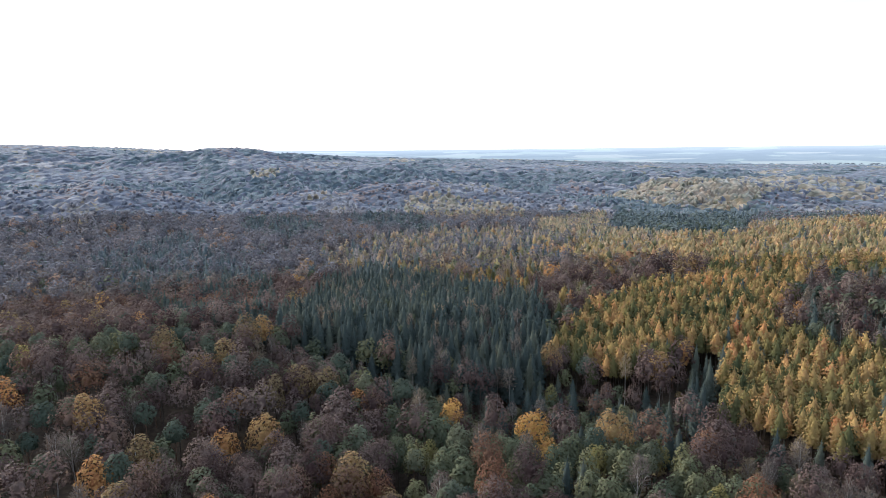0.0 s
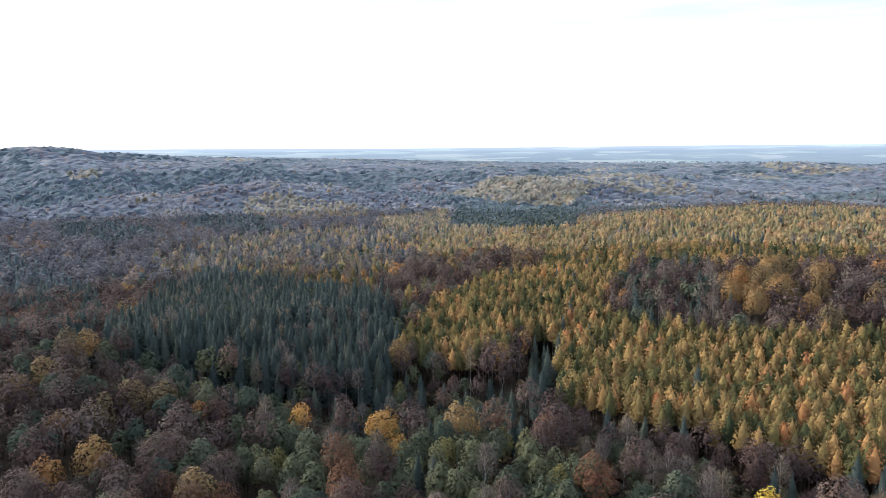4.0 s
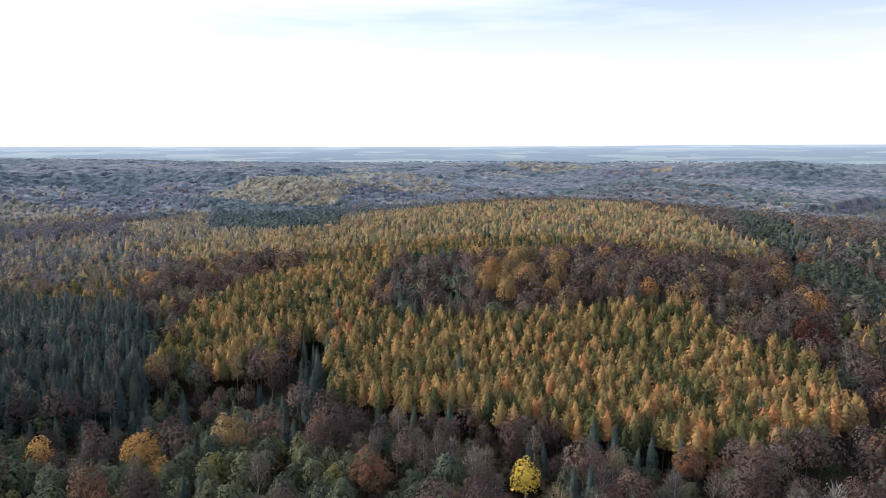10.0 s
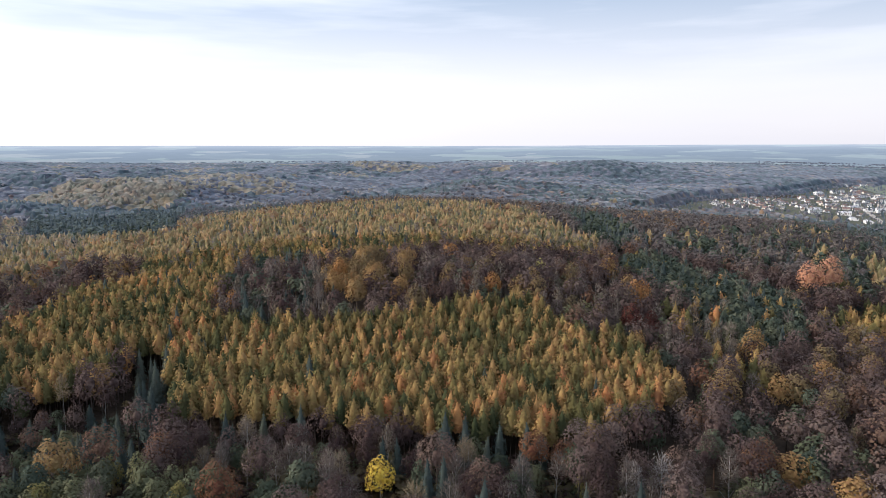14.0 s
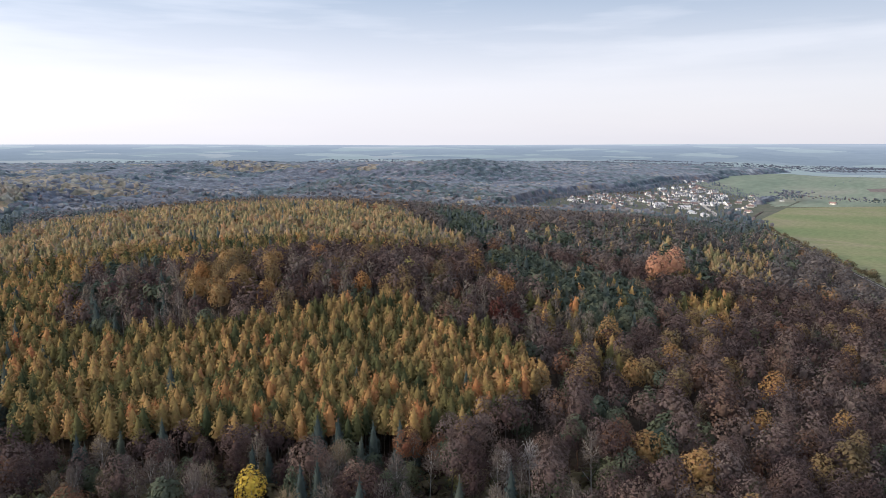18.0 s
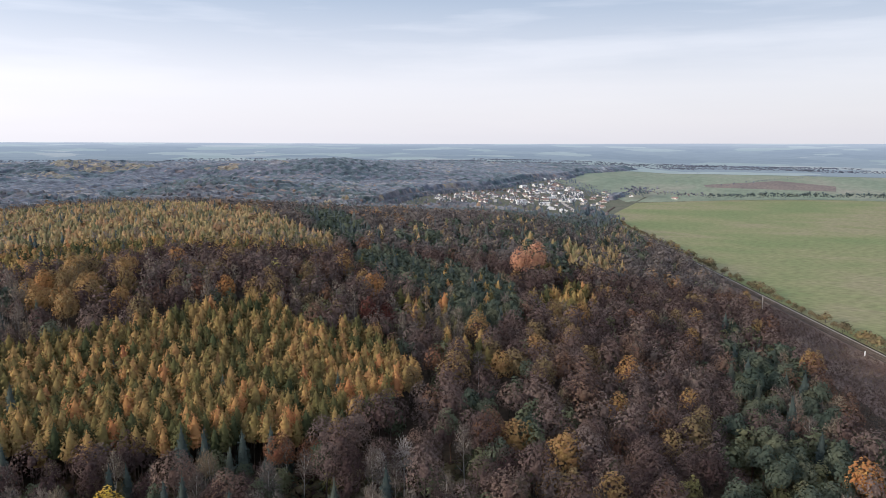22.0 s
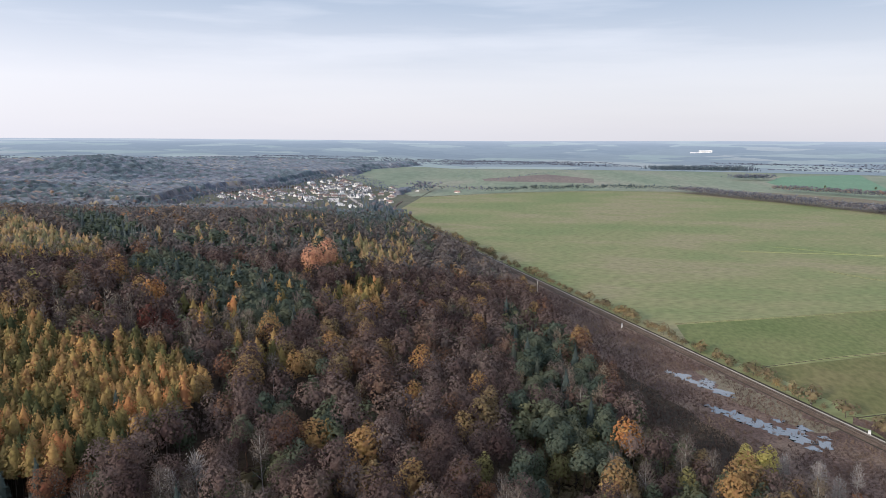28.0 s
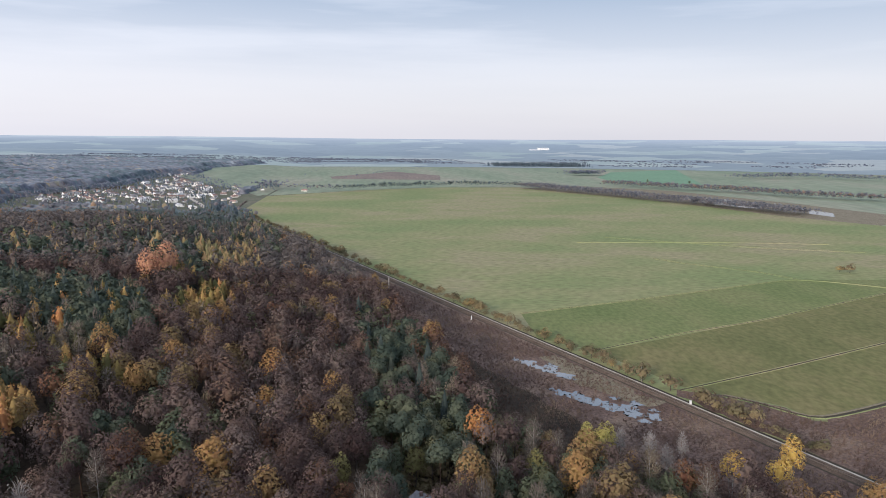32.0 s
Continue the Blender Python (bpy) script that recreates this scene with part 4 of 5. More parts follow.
for kind, q in (("beech", slice(0, None, 3)), ("alder", slice(1, None, 3)), ("shrub", slice(2, None, 3))):
    n = len(ux[q])
    size = (0.27, 0.28, 1.05)[("beech", "alder", "shrub").index(kind)]
    stand("undergrowth", kind, [template(kind, 44, 2.2, 840 + k, False) for k in range(3)], ux[q], uy[q], size * g.uniform(0.6, 1.4, n), g.uniform(1.2, 1.9, n), g.uniform(0, 0.5, n), "dark undergrowth below the trees of the valley", g)

# woods farther out
fx, fy = jitter_grid(-2000, 2600, -100, 2600, 6.2, 5)
fr, faz = np.hypot(fx, fy), np.degrees(np.arctan2(fx, fy))
side = rail_side(fx, fy)
ok = (fr >= 755) & (fr < 2500) & (faz > -40) & (faz < 84) & (side > 14) & (g.uniform(0, 1, fx.size) < np.interp(fr, (755, 900, 1100, 2500), (0.5, 0.3, 0.0, 0.0)))
in_village = inside("village", fx, fy) & (fr >= 755)
ok = np.where(in_village, g.uniform(0, 1, fx.size) < 0.58, ok)
ok &= ~inside("west_field", fx, fy) & ~inside("valley_field", fx, fy) & ~inside("front_field", fx, fy)
fx, fy, fr = fx[ok], fy[ok], fr[ok]
sp, tint = plant(fx, fy, g)
reach = depth_of(fx, fy, g)
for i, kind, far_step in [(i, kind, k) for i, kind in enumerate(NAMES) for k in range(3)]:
    # the farther the wood, the more haze its colours carry
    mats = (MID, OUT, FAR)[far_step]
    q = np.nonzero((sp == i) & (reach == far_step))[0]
    if not len(q) or kind not in FAR_HAZE_HUES:
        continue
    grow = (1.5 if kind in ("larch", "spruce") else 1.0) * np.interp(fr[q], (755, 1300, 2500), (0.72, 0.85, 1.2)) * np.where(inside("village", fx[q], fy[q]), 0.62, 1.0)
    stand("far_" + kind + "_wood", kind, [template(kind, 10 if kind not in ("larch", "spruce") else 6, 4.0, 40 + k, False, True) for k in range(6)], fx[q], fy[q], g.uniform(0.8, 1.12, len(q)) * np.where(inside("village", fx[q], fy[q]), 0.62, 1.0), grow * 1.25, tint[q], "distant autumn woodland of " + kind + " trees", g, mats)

# the closed roof of the far woods: one top for each tree, grown together
FAR_KINDS = [k for k in NAMES if k in FAR_HAZE_HUES]


def far_canopy(name, rad, az, label):
    g_ = np.random.default_rng(91)
    a, r = np.meshgrid(np.radians(az), rad)
    a, r = a + g_.uniform(-0.3, 0.3, a.shape) * np.radians(az[1] - az[0]), r * (1 + g_.uniform(-0.3, 0.3, r.shape) * (rad[1] / rad[0] - 1))
    x, y = (r * np.sin(a)).ravel(), (r * np.cos(a)).ravel()
    kinds, tint_ = plant(x, y, g_)
    kinds = np.where(kinds < 0, NAMES.index("beech"), kinds)
    pointed = (kinds == NAMES.index("larch")) | (kinds == NAMES.index("spruce"))
    top = np.where(pointed, g_.uniform(9.0, 17.5, x.size), g_.uniform(10.8, 15.2, x.size))
    bare = inside("village", x, y) | inside("valley_field", x, y) | inside("front_field", x, y) | inside("west_field", x, y) | (rail_side(x, y) < 30)
    edge = np.zeros(x.size, bool)
    for ox, oy in ((16, 0), (-16, 0), (0, 16), (0, -16)):
        edge |= inside("village", x + ox, y + oy) | inside("valley_field", x + ox, y + oy) | (rail_side(x + ox, y + oy) < 30)
    z = ground_z(x, y) + np.where(bare, 0.0, np.where(edge, 0.45 * top, top))
    # picks how much painted haze each tree top's colour carries
    step = depth_of(x, y, g_)
    n, m = len(az), len(rad)
    i, j = np.meshgrid(np.arange(m - 1), np.arange(n - 1), indexing="ij")
    p = (i * n + j).ravel()
    f = np.concatenate((np.stack((p, p + n + 1, p + 1), 1), np.stack((p, p + n, p + n + 1), 1)))
    f = f[~bare[f].all(1)]
    index = np.array([FAR_KINDS.index(k) if k in FAR_KINDS else 0 for k in NAMES])
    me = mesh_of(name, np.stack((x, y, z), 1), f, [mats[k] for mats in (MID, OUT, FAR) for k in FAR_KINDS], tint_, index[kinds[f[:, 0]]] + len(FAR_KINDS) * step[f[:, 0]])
    return tagged(new(name, me), label, "woodland", kind="stuff")


far_canopy("far_canopy", np.geomspace(750, 2480, 250), np.arange(-40, 84, 0.3), "closed grey-brown roof of the far autumn woods")

# ---- the ground: one sheet from below the camera to the horizon ----
def ring_sheet(name, mat, inner, outer, rings, label, category, lift=0.0):
    az = np.concatenate((np.arange(-45, 140, 0.5), np.arange(140, 315, 5.0)))
    rad = np.geomspace(inner, outer, rings)
    a, r = np.meshgrid(np.radians(az), rad)
    x, y = r * np.sin(a), r * np.cos(a)
    v = np.stack((x, y, ground_z(x, y) + lift), 2).reshape(-1, 3)
    n, m = len(az), len(rad)
    i, j = np.meshgrid(np.arange(m - 1), np.arange(n), indexing="ij")
    k = (j + 1) % n
    p, q, s, t = i * n + j, i * n + k, (i + 1) * n + k, (i + 1) * n + j
    f = np.concatenate((np.stack((p, s, q), 2).reshape(-1, 3), np.stack((p, t, s), 2).reshape(-1, 3)))
    me = mesh_of(name, v, f, [mat])
    me.polygons.foreach_set("use_smooth", np.ones(len(f), bool))
    return tagged(new(name, me), label, category, kind="structure")


def flat_piece(name, pts, z, mat, label, category="ground"):
    """A flat piece of land with an outline, laid on the valley floor, with a low edge."""
    bm = bmesh.new()
    f = bm.faces.new([bm.verts.new((x, y, z)) for x, y in pts])
    if f.normal.z < 0:
        f.normal_flip()
    bmesh.ops.triangulate(bm, faces=bm.faces[:])
    me = bpy.data.meshes.new(name)
    bm.to_mesh(me)
    bm.free()
    me.materials.append(mat)
    return tagged(new(name, me), label, category, kind="structure")


def draped_piece(name, pts, cell, lift, mat, label, category):
    """A piece of land that follows the rise of the ground."""
    STANDS["here"] = pts
    p = np.array(pts, float)
    xs, ys = np.arange(p[:, 0].min(), p[:, 0].max() + cell, cell), np.arange(p[:, 1].min(), p[:, 1].max() + cell, cell)
    gx_, gy_ = np.meshgrid(xs, ys)
    n = len(xs)
    i, j = np.meshgrid(np.arange(len(ys) - 1), np.arange(n - 1), indexing="ij")
    ok_ = inside("here", gx_[:-1, :-1] + cell / 2, gy_[:-1, :-1] + cell / 2)
    a = (i * n + j)[ok_]
    f = np.concatenate((np.stack((a, a + 1, a + n + 1), 1), np.stack((a, a + n + 1, a + n), 1)))
    rise = np.full(gx_.shape, lift)
    if lift > 2:        # a raised mass comes down to the ground at its edge
        for ox, oy in ((40, 0), (-40, 0), (0, 40), (0, -40)):
            rise[~inside("here", gx_ + ox, gy_ + oy)] = 0.5
    v = np.stack((gx_, gy_, ground_z(gx_, gy_) + rise), 2).reshape(-1, 3)
    keep_, inv = np.unique(f, return_inverse=True)
    return tagged(new(name, mesh_of(name, v[keep_], inv.reshape(-1, 3), [mat])), label, category, kind="structure")


def along(s, off):
    """A place by metres along the railway from its south end, and metres to the forest side."""
    p = RAIL_B - RAIL_DIR * s + RAIL_NORMAL * off
    return float(p[0]), float(p[1])


ring_sheet("ground", FLOOR, 0.5, 5400, 130, "brown leaf-littered ground rolling to the horizon", "ground")
ring_sheet("backdrop", DISTANCE, 2330, 5390, 60, "glowing backdrop of distant woods and fields up to the horizon, blue-grey haze painted in", "distance", 0.6)
flat_piece("meadow", [along(-900, -2.2), along(760, -2.2), (930, 168), (992, 174), (1070, 178), (1150, 176), (1290, 18), (1361, -134), (1361, -291), (1178, -412), (972, -477), (823, -523), (735, -577), (500, -900), (0, -1200)], 0.06, GRASS, "wide flat green meadow with straw-coloured patches", "meadow")
flat_piece("reed_bed", [along(s, 5) for s in range(-20, 380, 20)] + [along(s, float(wood_edge(*along(s, 30))) + 6) for s in range(380, -20, -20)], 0.05, REED, "brown reed bed between the wood and the railway", "reed bed")
flat_piece("railway_bed", [along(-900, -2.4), along(790, -2.4), along(790, 5.5), along(-900, 5.5)], 0.12, DIRT, "brown ballast and soil beside the track", "railway")


def part(name, bm, mat, parent, label=""):
    """Links a bmesh as one mesh object under a thing or part."""
    me = bpy.data.meshes.new(name)
    bm.to_mesh(me)
    bm.free()
    me.materials.append(mat)
    o = new(name, me)
    o.parent = parent
    return tagged(o, label) if label else o


def box(bm, x0, x1, y0, y1, z0, z1):
    v = [bm.verts.new(p) for p in ((x0, y0, z0), (x1, y0, z0), (x1, y1, z0), (x0, y1, z0), (x0, y0, z1), (x1, y0, z1), (x1, y1, z1), (x0, y1, z1))]
    for q in ((0, 3, 2, 1), (4, 5, 6, 7), (0, 1, 5, 4), (1, 2, 6, 5), (2, 3, 7, 6), (3, 0, 4, 7)):
        bm.faces.new([v[k] for k in q])
    return bm


def thing(name, label, category, group="", kind=""):
    e = new(name)
    return tagged(e, label, category, group, kind)


def ribbon(bm, pts, profile):
    """Sweeps a profile of (offset, height) along a line of (x, y, z)."""
    rows = []
    for k, p in enumerate(pts):
        a, b = pts[max(k - 1, 0)], pts[min(k + 1, len(pts) - 1)]
        d = Vector((b[0] - a[0], b[1] - a[1], 0)).normalized()
        nrm = Vector((-d.y, d.x, 0))
        rows.append([bm.verts.new((p[0] + nrm.x * o, p[1] + nrm.y * o, p[2] + h)) for o, h in profile])
    for r0, r1 in zip(rows, rows[1:]):
        for k in range(len(profile) - 1):
            bm.faces.new((r0[k], r1[k], r1[k + 1], r0[k + 1]))
    bmesh.ops.recalc_face_normals(bm, faces=bm.faces[:])
    return bm


def line(pts, step=12.0, lift=0.0):
    """A smooth polyline over the ground through the given places."""
    p = np.array(pts, float)
    seg = np.concatenate(((0,), np.cumsum(np.hypot(*np.diff(p, axis=0).T))))
    s = np.linspace(0, seg[-1], max(2, int(seg[-1] / step)))
    x, y = np.interp(s, seg, p[:, 0]), np.interp(s, seg, p[:, 1])
    for _ in range(3):
        x[1:-1], y[1:-1] = (x[:-2] + 2 * x[1:-1] + x[2:]) / 4, (y[:-2] + 2 * y[1:-1] + y[2:]) / 4
    return [(a, b, float(ground_z(a, b)) + lift) for a, b in zip(x, y)]


# ---- railway: ballast, sleepers, two rails and a pale concrete cable duct ----
RAIL_LINE = [along(s, 2.3) for s in (-900, -300, 0, 300, 600, 780)] + [(935, 176), (992, 182), (1067, 186)]
track = thing("railway_track", "single railway track on brown ballast along the meadow", "railway", kind="structure")
part("ballast", ribbon(bmesh.new(), line(RAIL_LINE), ((-1.7, 0.05), (-1.5, 0.6), (1.5, 0.6), (2.6, 0.05))), BALLAST, track, "grey-brown ballast bed")
for off in (-0.72, 0.72):
    part("rail", ribbon(bmesh.new(), line(RAIL_LINE), ((off - 0.07, 0.66), (off - 0.05, 0.84), (off + 0.05, 0.84), (off + 0.07, 0.66))), STEEL, track, "worn steel rail")
sv, sf = [], []
for k in range(700):
    x, y = along(-20 + k * 0.75, 2.3)
    bm = box(bmesh.new(), -1.2, 1.2, -0.12, 0.12, 0.56, 0.7)
    a = math.atan2(RAIL_NORMAL[1], RAIL_NORMAL[0])
    sv.append(np.array([(x + math.cos(a) * v.co.x - math.sin(a) * v.co.y, y + math.sin(a) * v.co.x + math.cos(a) * v.co.y, v.co.z) for v in bm.verts]))
    bm.free()
BOX_TRIS = np.array([(0, 3, 2), (0, 2, 1), (4, 5, 6), (4, 6, 7), (0, 1, 5), (0, 5, 4), (1, 2, 6), (1, 6, 5), (2, 3, 7), (2, 7, 6), (3, 0, 4), (3, 4, 7)])
so = new("sleepers", mesh_of("sleepers", np.concatenate(sv), np.concatenate([BOX_TRIS + 8 * k for k in range(len(sv))]), [WOOD]))
so.parent = track
tagged(so, "weathered sleepers", kind="stuff")
duct = thing("cable_duct", "pale concrete cable duct running beside the railway", "duct", kind="structure")
DUCT_LINE = [along(s, 0) for s in (-900, -300, 0, 300, 600, 780)]
part("channel", ribbon(bmesh.new(), line(DUCT_LINE, 12), ((-0.32, 0.0), (-0.30, 0.5), (0.30, 0.5), (0.32, 0.0))), CONCRETE, duct)

# ---- village road ----
road = thing("village_road", "grey asphalt road leading into the village", "road", kind="structure")
part("carriageway", ribbon(bmesh.new(), line([(790, 150), (849, 176), (951, 216), (1062, 259), (1191, 311), (1330, 370)], 15, 0.25), ((-3.5, 0), (-3, 0.15), (3, 0.15), (3.5, 0))), CONCRETE, road)

# ---- fields of the valley floor ----
draped_piece("village_green", list(STANDS["village"]) + [(790, 175)], 12, 0.15, GARDEN, "grass and gardens between the village houses", "grass")
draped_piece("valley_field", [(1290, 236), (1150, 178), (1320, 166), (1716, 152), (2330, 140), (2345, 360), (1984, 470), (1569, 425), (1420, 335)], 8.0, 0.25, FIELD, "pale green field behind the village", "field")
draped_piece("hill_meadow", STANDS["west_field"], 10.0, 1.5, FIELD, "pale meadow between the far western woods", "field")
draped_piece("railway_verge", [(800, 152), (900, 162), (1150, 172), (1320, 170), (1400, 250), (1290, 240), (1180, 220), (800, 206)], 8.0, 0.1, GARDEN, "rough grass between village and railway", "grass")
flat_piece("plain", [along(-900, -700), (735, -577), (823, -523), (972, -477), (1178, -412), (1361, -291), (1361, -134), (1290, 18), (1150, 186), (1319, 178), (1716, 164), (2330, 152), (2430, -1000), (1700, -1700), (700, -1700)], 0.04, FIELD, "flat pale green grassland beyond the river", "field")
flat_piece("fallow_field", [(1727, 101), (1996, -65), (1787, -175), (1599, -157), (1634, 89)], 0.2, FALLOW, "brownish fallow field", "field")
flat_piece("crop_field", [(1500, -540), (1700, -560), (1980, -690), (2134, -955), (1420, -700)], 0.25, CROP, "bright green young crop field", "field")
flat_piece("river_bank", [(1335, -285), (1222, -352), (1137, -402), (1011, -463), (830, -520), (735, -575), (790, -680), (1010, -640), (1260, -560), (1400, -420)], 0.09, STRAW, "straw-brown reedy land along the river", "reed bed")
for pts in ([(1085, -539), (1084, -573), (921, -557), (945, -530), (998, -510)], [(911, -602), (867, -609), (821, -580), (861, -572)]):
    flat_piece("oxbow_pond", pts, 0.14, WATER, "pale still pond in the reeds", "water")


# ---- ponds in the reed bed, with ragged edges ----
def ragged(pts, step, rough, seed):
    rg = np.random.default_rng(seed)
    out = []
    for (ax, ay), (bx, by) in zip(pts, pts[1:] + pts[:1]):
        n = max(2, int(math.hypot(bx - ax, by - ay) / step))
        for k in range(n):
            t = k / n
            out.append((ax + (bx - ax) * t + rg.normal() * rough, ay + (by - ay) * t + rg.normal() * rough))
    return out


POND_A = [(289, -61), (291, -73), (280, -79), (266, -83), (259, -76), (268, -68), (278, -66)]
POND_B = [(247, -65), (253, -73), (250, -83), (240, -86), (238, -93), (232, -101), (220, -98), (216, -86), (222, -74), (236, -73)]
for k, (cx, cy, ra, rb) in enumerate(((283, -66, 6.5, 2.6), (275, -72, 6.5, 3.0), (267, -77, 5.5, 2.2), (247, -71, 3.6, 2.2), (243, -76, 5.0, 2.6), (236, -82, 6.0, 2.8), (229, -90, 6.0, 3.4), (222, -96, 4.5, 2.2), (240, -89, 2.5, 1.3), (288, -62, 3.0, 1.2), (279, -75, 3.5, 1.6), (262, -79, 2.2, 1.0), (251, -68, 2.0, 1.0), (238, -77, 3.5, 1.8), (231, -84, 4.0, 2.2), (224, -90, 3.6, 2.0), (234, -95, 3.0, 1.4), (218, -92, 2.6, 1.4), (227, -99, 2.2, 1.1))):
    rg = np.random.default_rng(300 + k)
    turn = math.radians(46 if cx < 250 else 37) + rg.normal() * 0.15
    ring = []
    for m in range(34):
        a = m * 2 * math.pi / 34
        w = 0.82 + 0.22 * math.sin(3 * a + k) + 0.16 * math.sin(7 * a + 2 * k) + rg.normal() * 0.07
        u, v = ra * w * math.cos(a), 1.5 * rb * w * math.sin(a)
        ring.append((cx + u * math.cos(turn) - v * math.sin(turn), cy + u * math.sin(turn) + v * math.cos(turn)))
    flat_piece("marsh_pond", ring, 0.10 + 0.006 * k, WATER, "shallow marsh pond reflecting the sky", "water")
flat_piece("marsh_margin", ragged([along(75, 7), along(140, 7), along(140, 14), along(105, 22), along(75, 16)], 3, 0.8, 3), 0.07, STRAW, "straw-coloured grass between pond and track", "grass")


flat_piece("lush_meadow", [(366, -81), (391, -146), (448, -288), (436, -400), (401, -322), (341, -200), (299, -100), along(165, -2.4)], 0.064, LUSH, "darker lush green strip of meadow", "meadow")
flat_piece("olive_meadow", [(297, -100), (341, -200), (401, -322), (436, -400), (345, -340), (299, -243), (266, -167), (247, -121)], 0.064, OLIVE, "olive green strip of meadow", "meadow")

flat_piece("olive_meadow", [(246, -119), (265, -167), (298, -243), (344, -340), (300, -332), (251, -240), (226, -185), (215, -151), (227, -148), (239, -134)], 0.066, OLIVE, "olive green strip of meadow", "meadow")

# ---- ditches with low banks across the meadow ----
def ditch(pts, w, bank=None):
    d = thing("ditch", "dark drainage ditch with straw-coloured banks in the meadow", "ditch", "ditches of the meadow", "structure")
    rl = line(pts, 6, 0.07)
    part("channel", ribbon(bmesh.new(), rl, ((-w, 0.03), (0, 0.012), (w, 0.03))), DIRT, d, "dark wet channel")
    part("bank", ribbon(bmesh.new(), rl, ((w * 0.9, 0.0), (w * 1.2, 0.2), (w * 1.8, 0.14), (w * 2.4, 0.0))), bank or GRASS, d, "low grass bank")
    part("bank", ribbon(bmesh.new(), rl, ((-w * 1.9, 0.0), (-w * 1.4, 0.25), (-w * 0.9, 0.0))), GRASS, d)


ditch([(296, -96), (318, -140), (341, -200), (401, -322), (440, -400)], 0.5)
ditch([(246, -117), (266, -167), (299, -243), (345, -340)], 0.55)
ditch([(239, -131), (226, -146), (213, -149), (225, -185), (250, -240)], 0.8, STRAW)
ditch([(368, -81), (391, -146), (448, -288), (436, -312), (417, -335)], 0.5)
ditch([(658, -227), (621, -285), (583, -346), (554, -423)], 0.9)
ditch([(537, -226), (513, -241), (476, -280), (448, -293)], 0.9)
ditch([(626, -189), (618, -333), (600, -420)], 0.5)
flat_piece("rough_grass", ragged([along(-200, -2.6), along(40, -2.6), along(78, -3.5), (246, -116), (239, -133), (226, -147), (213, -150), (225, -186), (200, -215), along(-160, -60)], 4, 0.7, 4), 0.075, REED, "brown rough grass between track and meadow", "grass")

# ---- reeds: tufts over the marsh ----
rx, ry = jitter_grid(130, 460, -215, 20, 1.9, 8)
rs = rail_side(rx, ry)
STANDS["pond_a"], STANDS["pond_b"] = POND_A, POND_B
water = inside("pond_a", rx, ry) | inside("pond_b", rx, ry)
STANDS["rough"] = [along(-140, -3.6), along(40, -3.6), along(76, -4.5), (245, -117), (238, -132), (226, -146), (212, -150), (222, -184), (200, -210)]
keep = (((rs > 7) & (rs < wood_edge(rx, ry) + 3)) | inside("rough", rx, ry)) & (~water | (g.uniform(0, 1, rx.size) < 0.5 * (waves(rx, ry, 7, 1) > 0.55)))
rx, ry = rx[keep], ry[keep]
stand("reed_tufts", "reed", [template("reed", 9, 1.0, 900 + k, False) for k in range(4)], rx, ry, g.uniform(0.35, 0.9, len(rx)), g.uniform(0.9, 1.6, len(rx)), np.clip(waves(rx, ry, 40, 2) * 0.8 + g.uniform(0, 0.25, len(rx)), 0, 1), "brown dead reeds over the marsh", g)

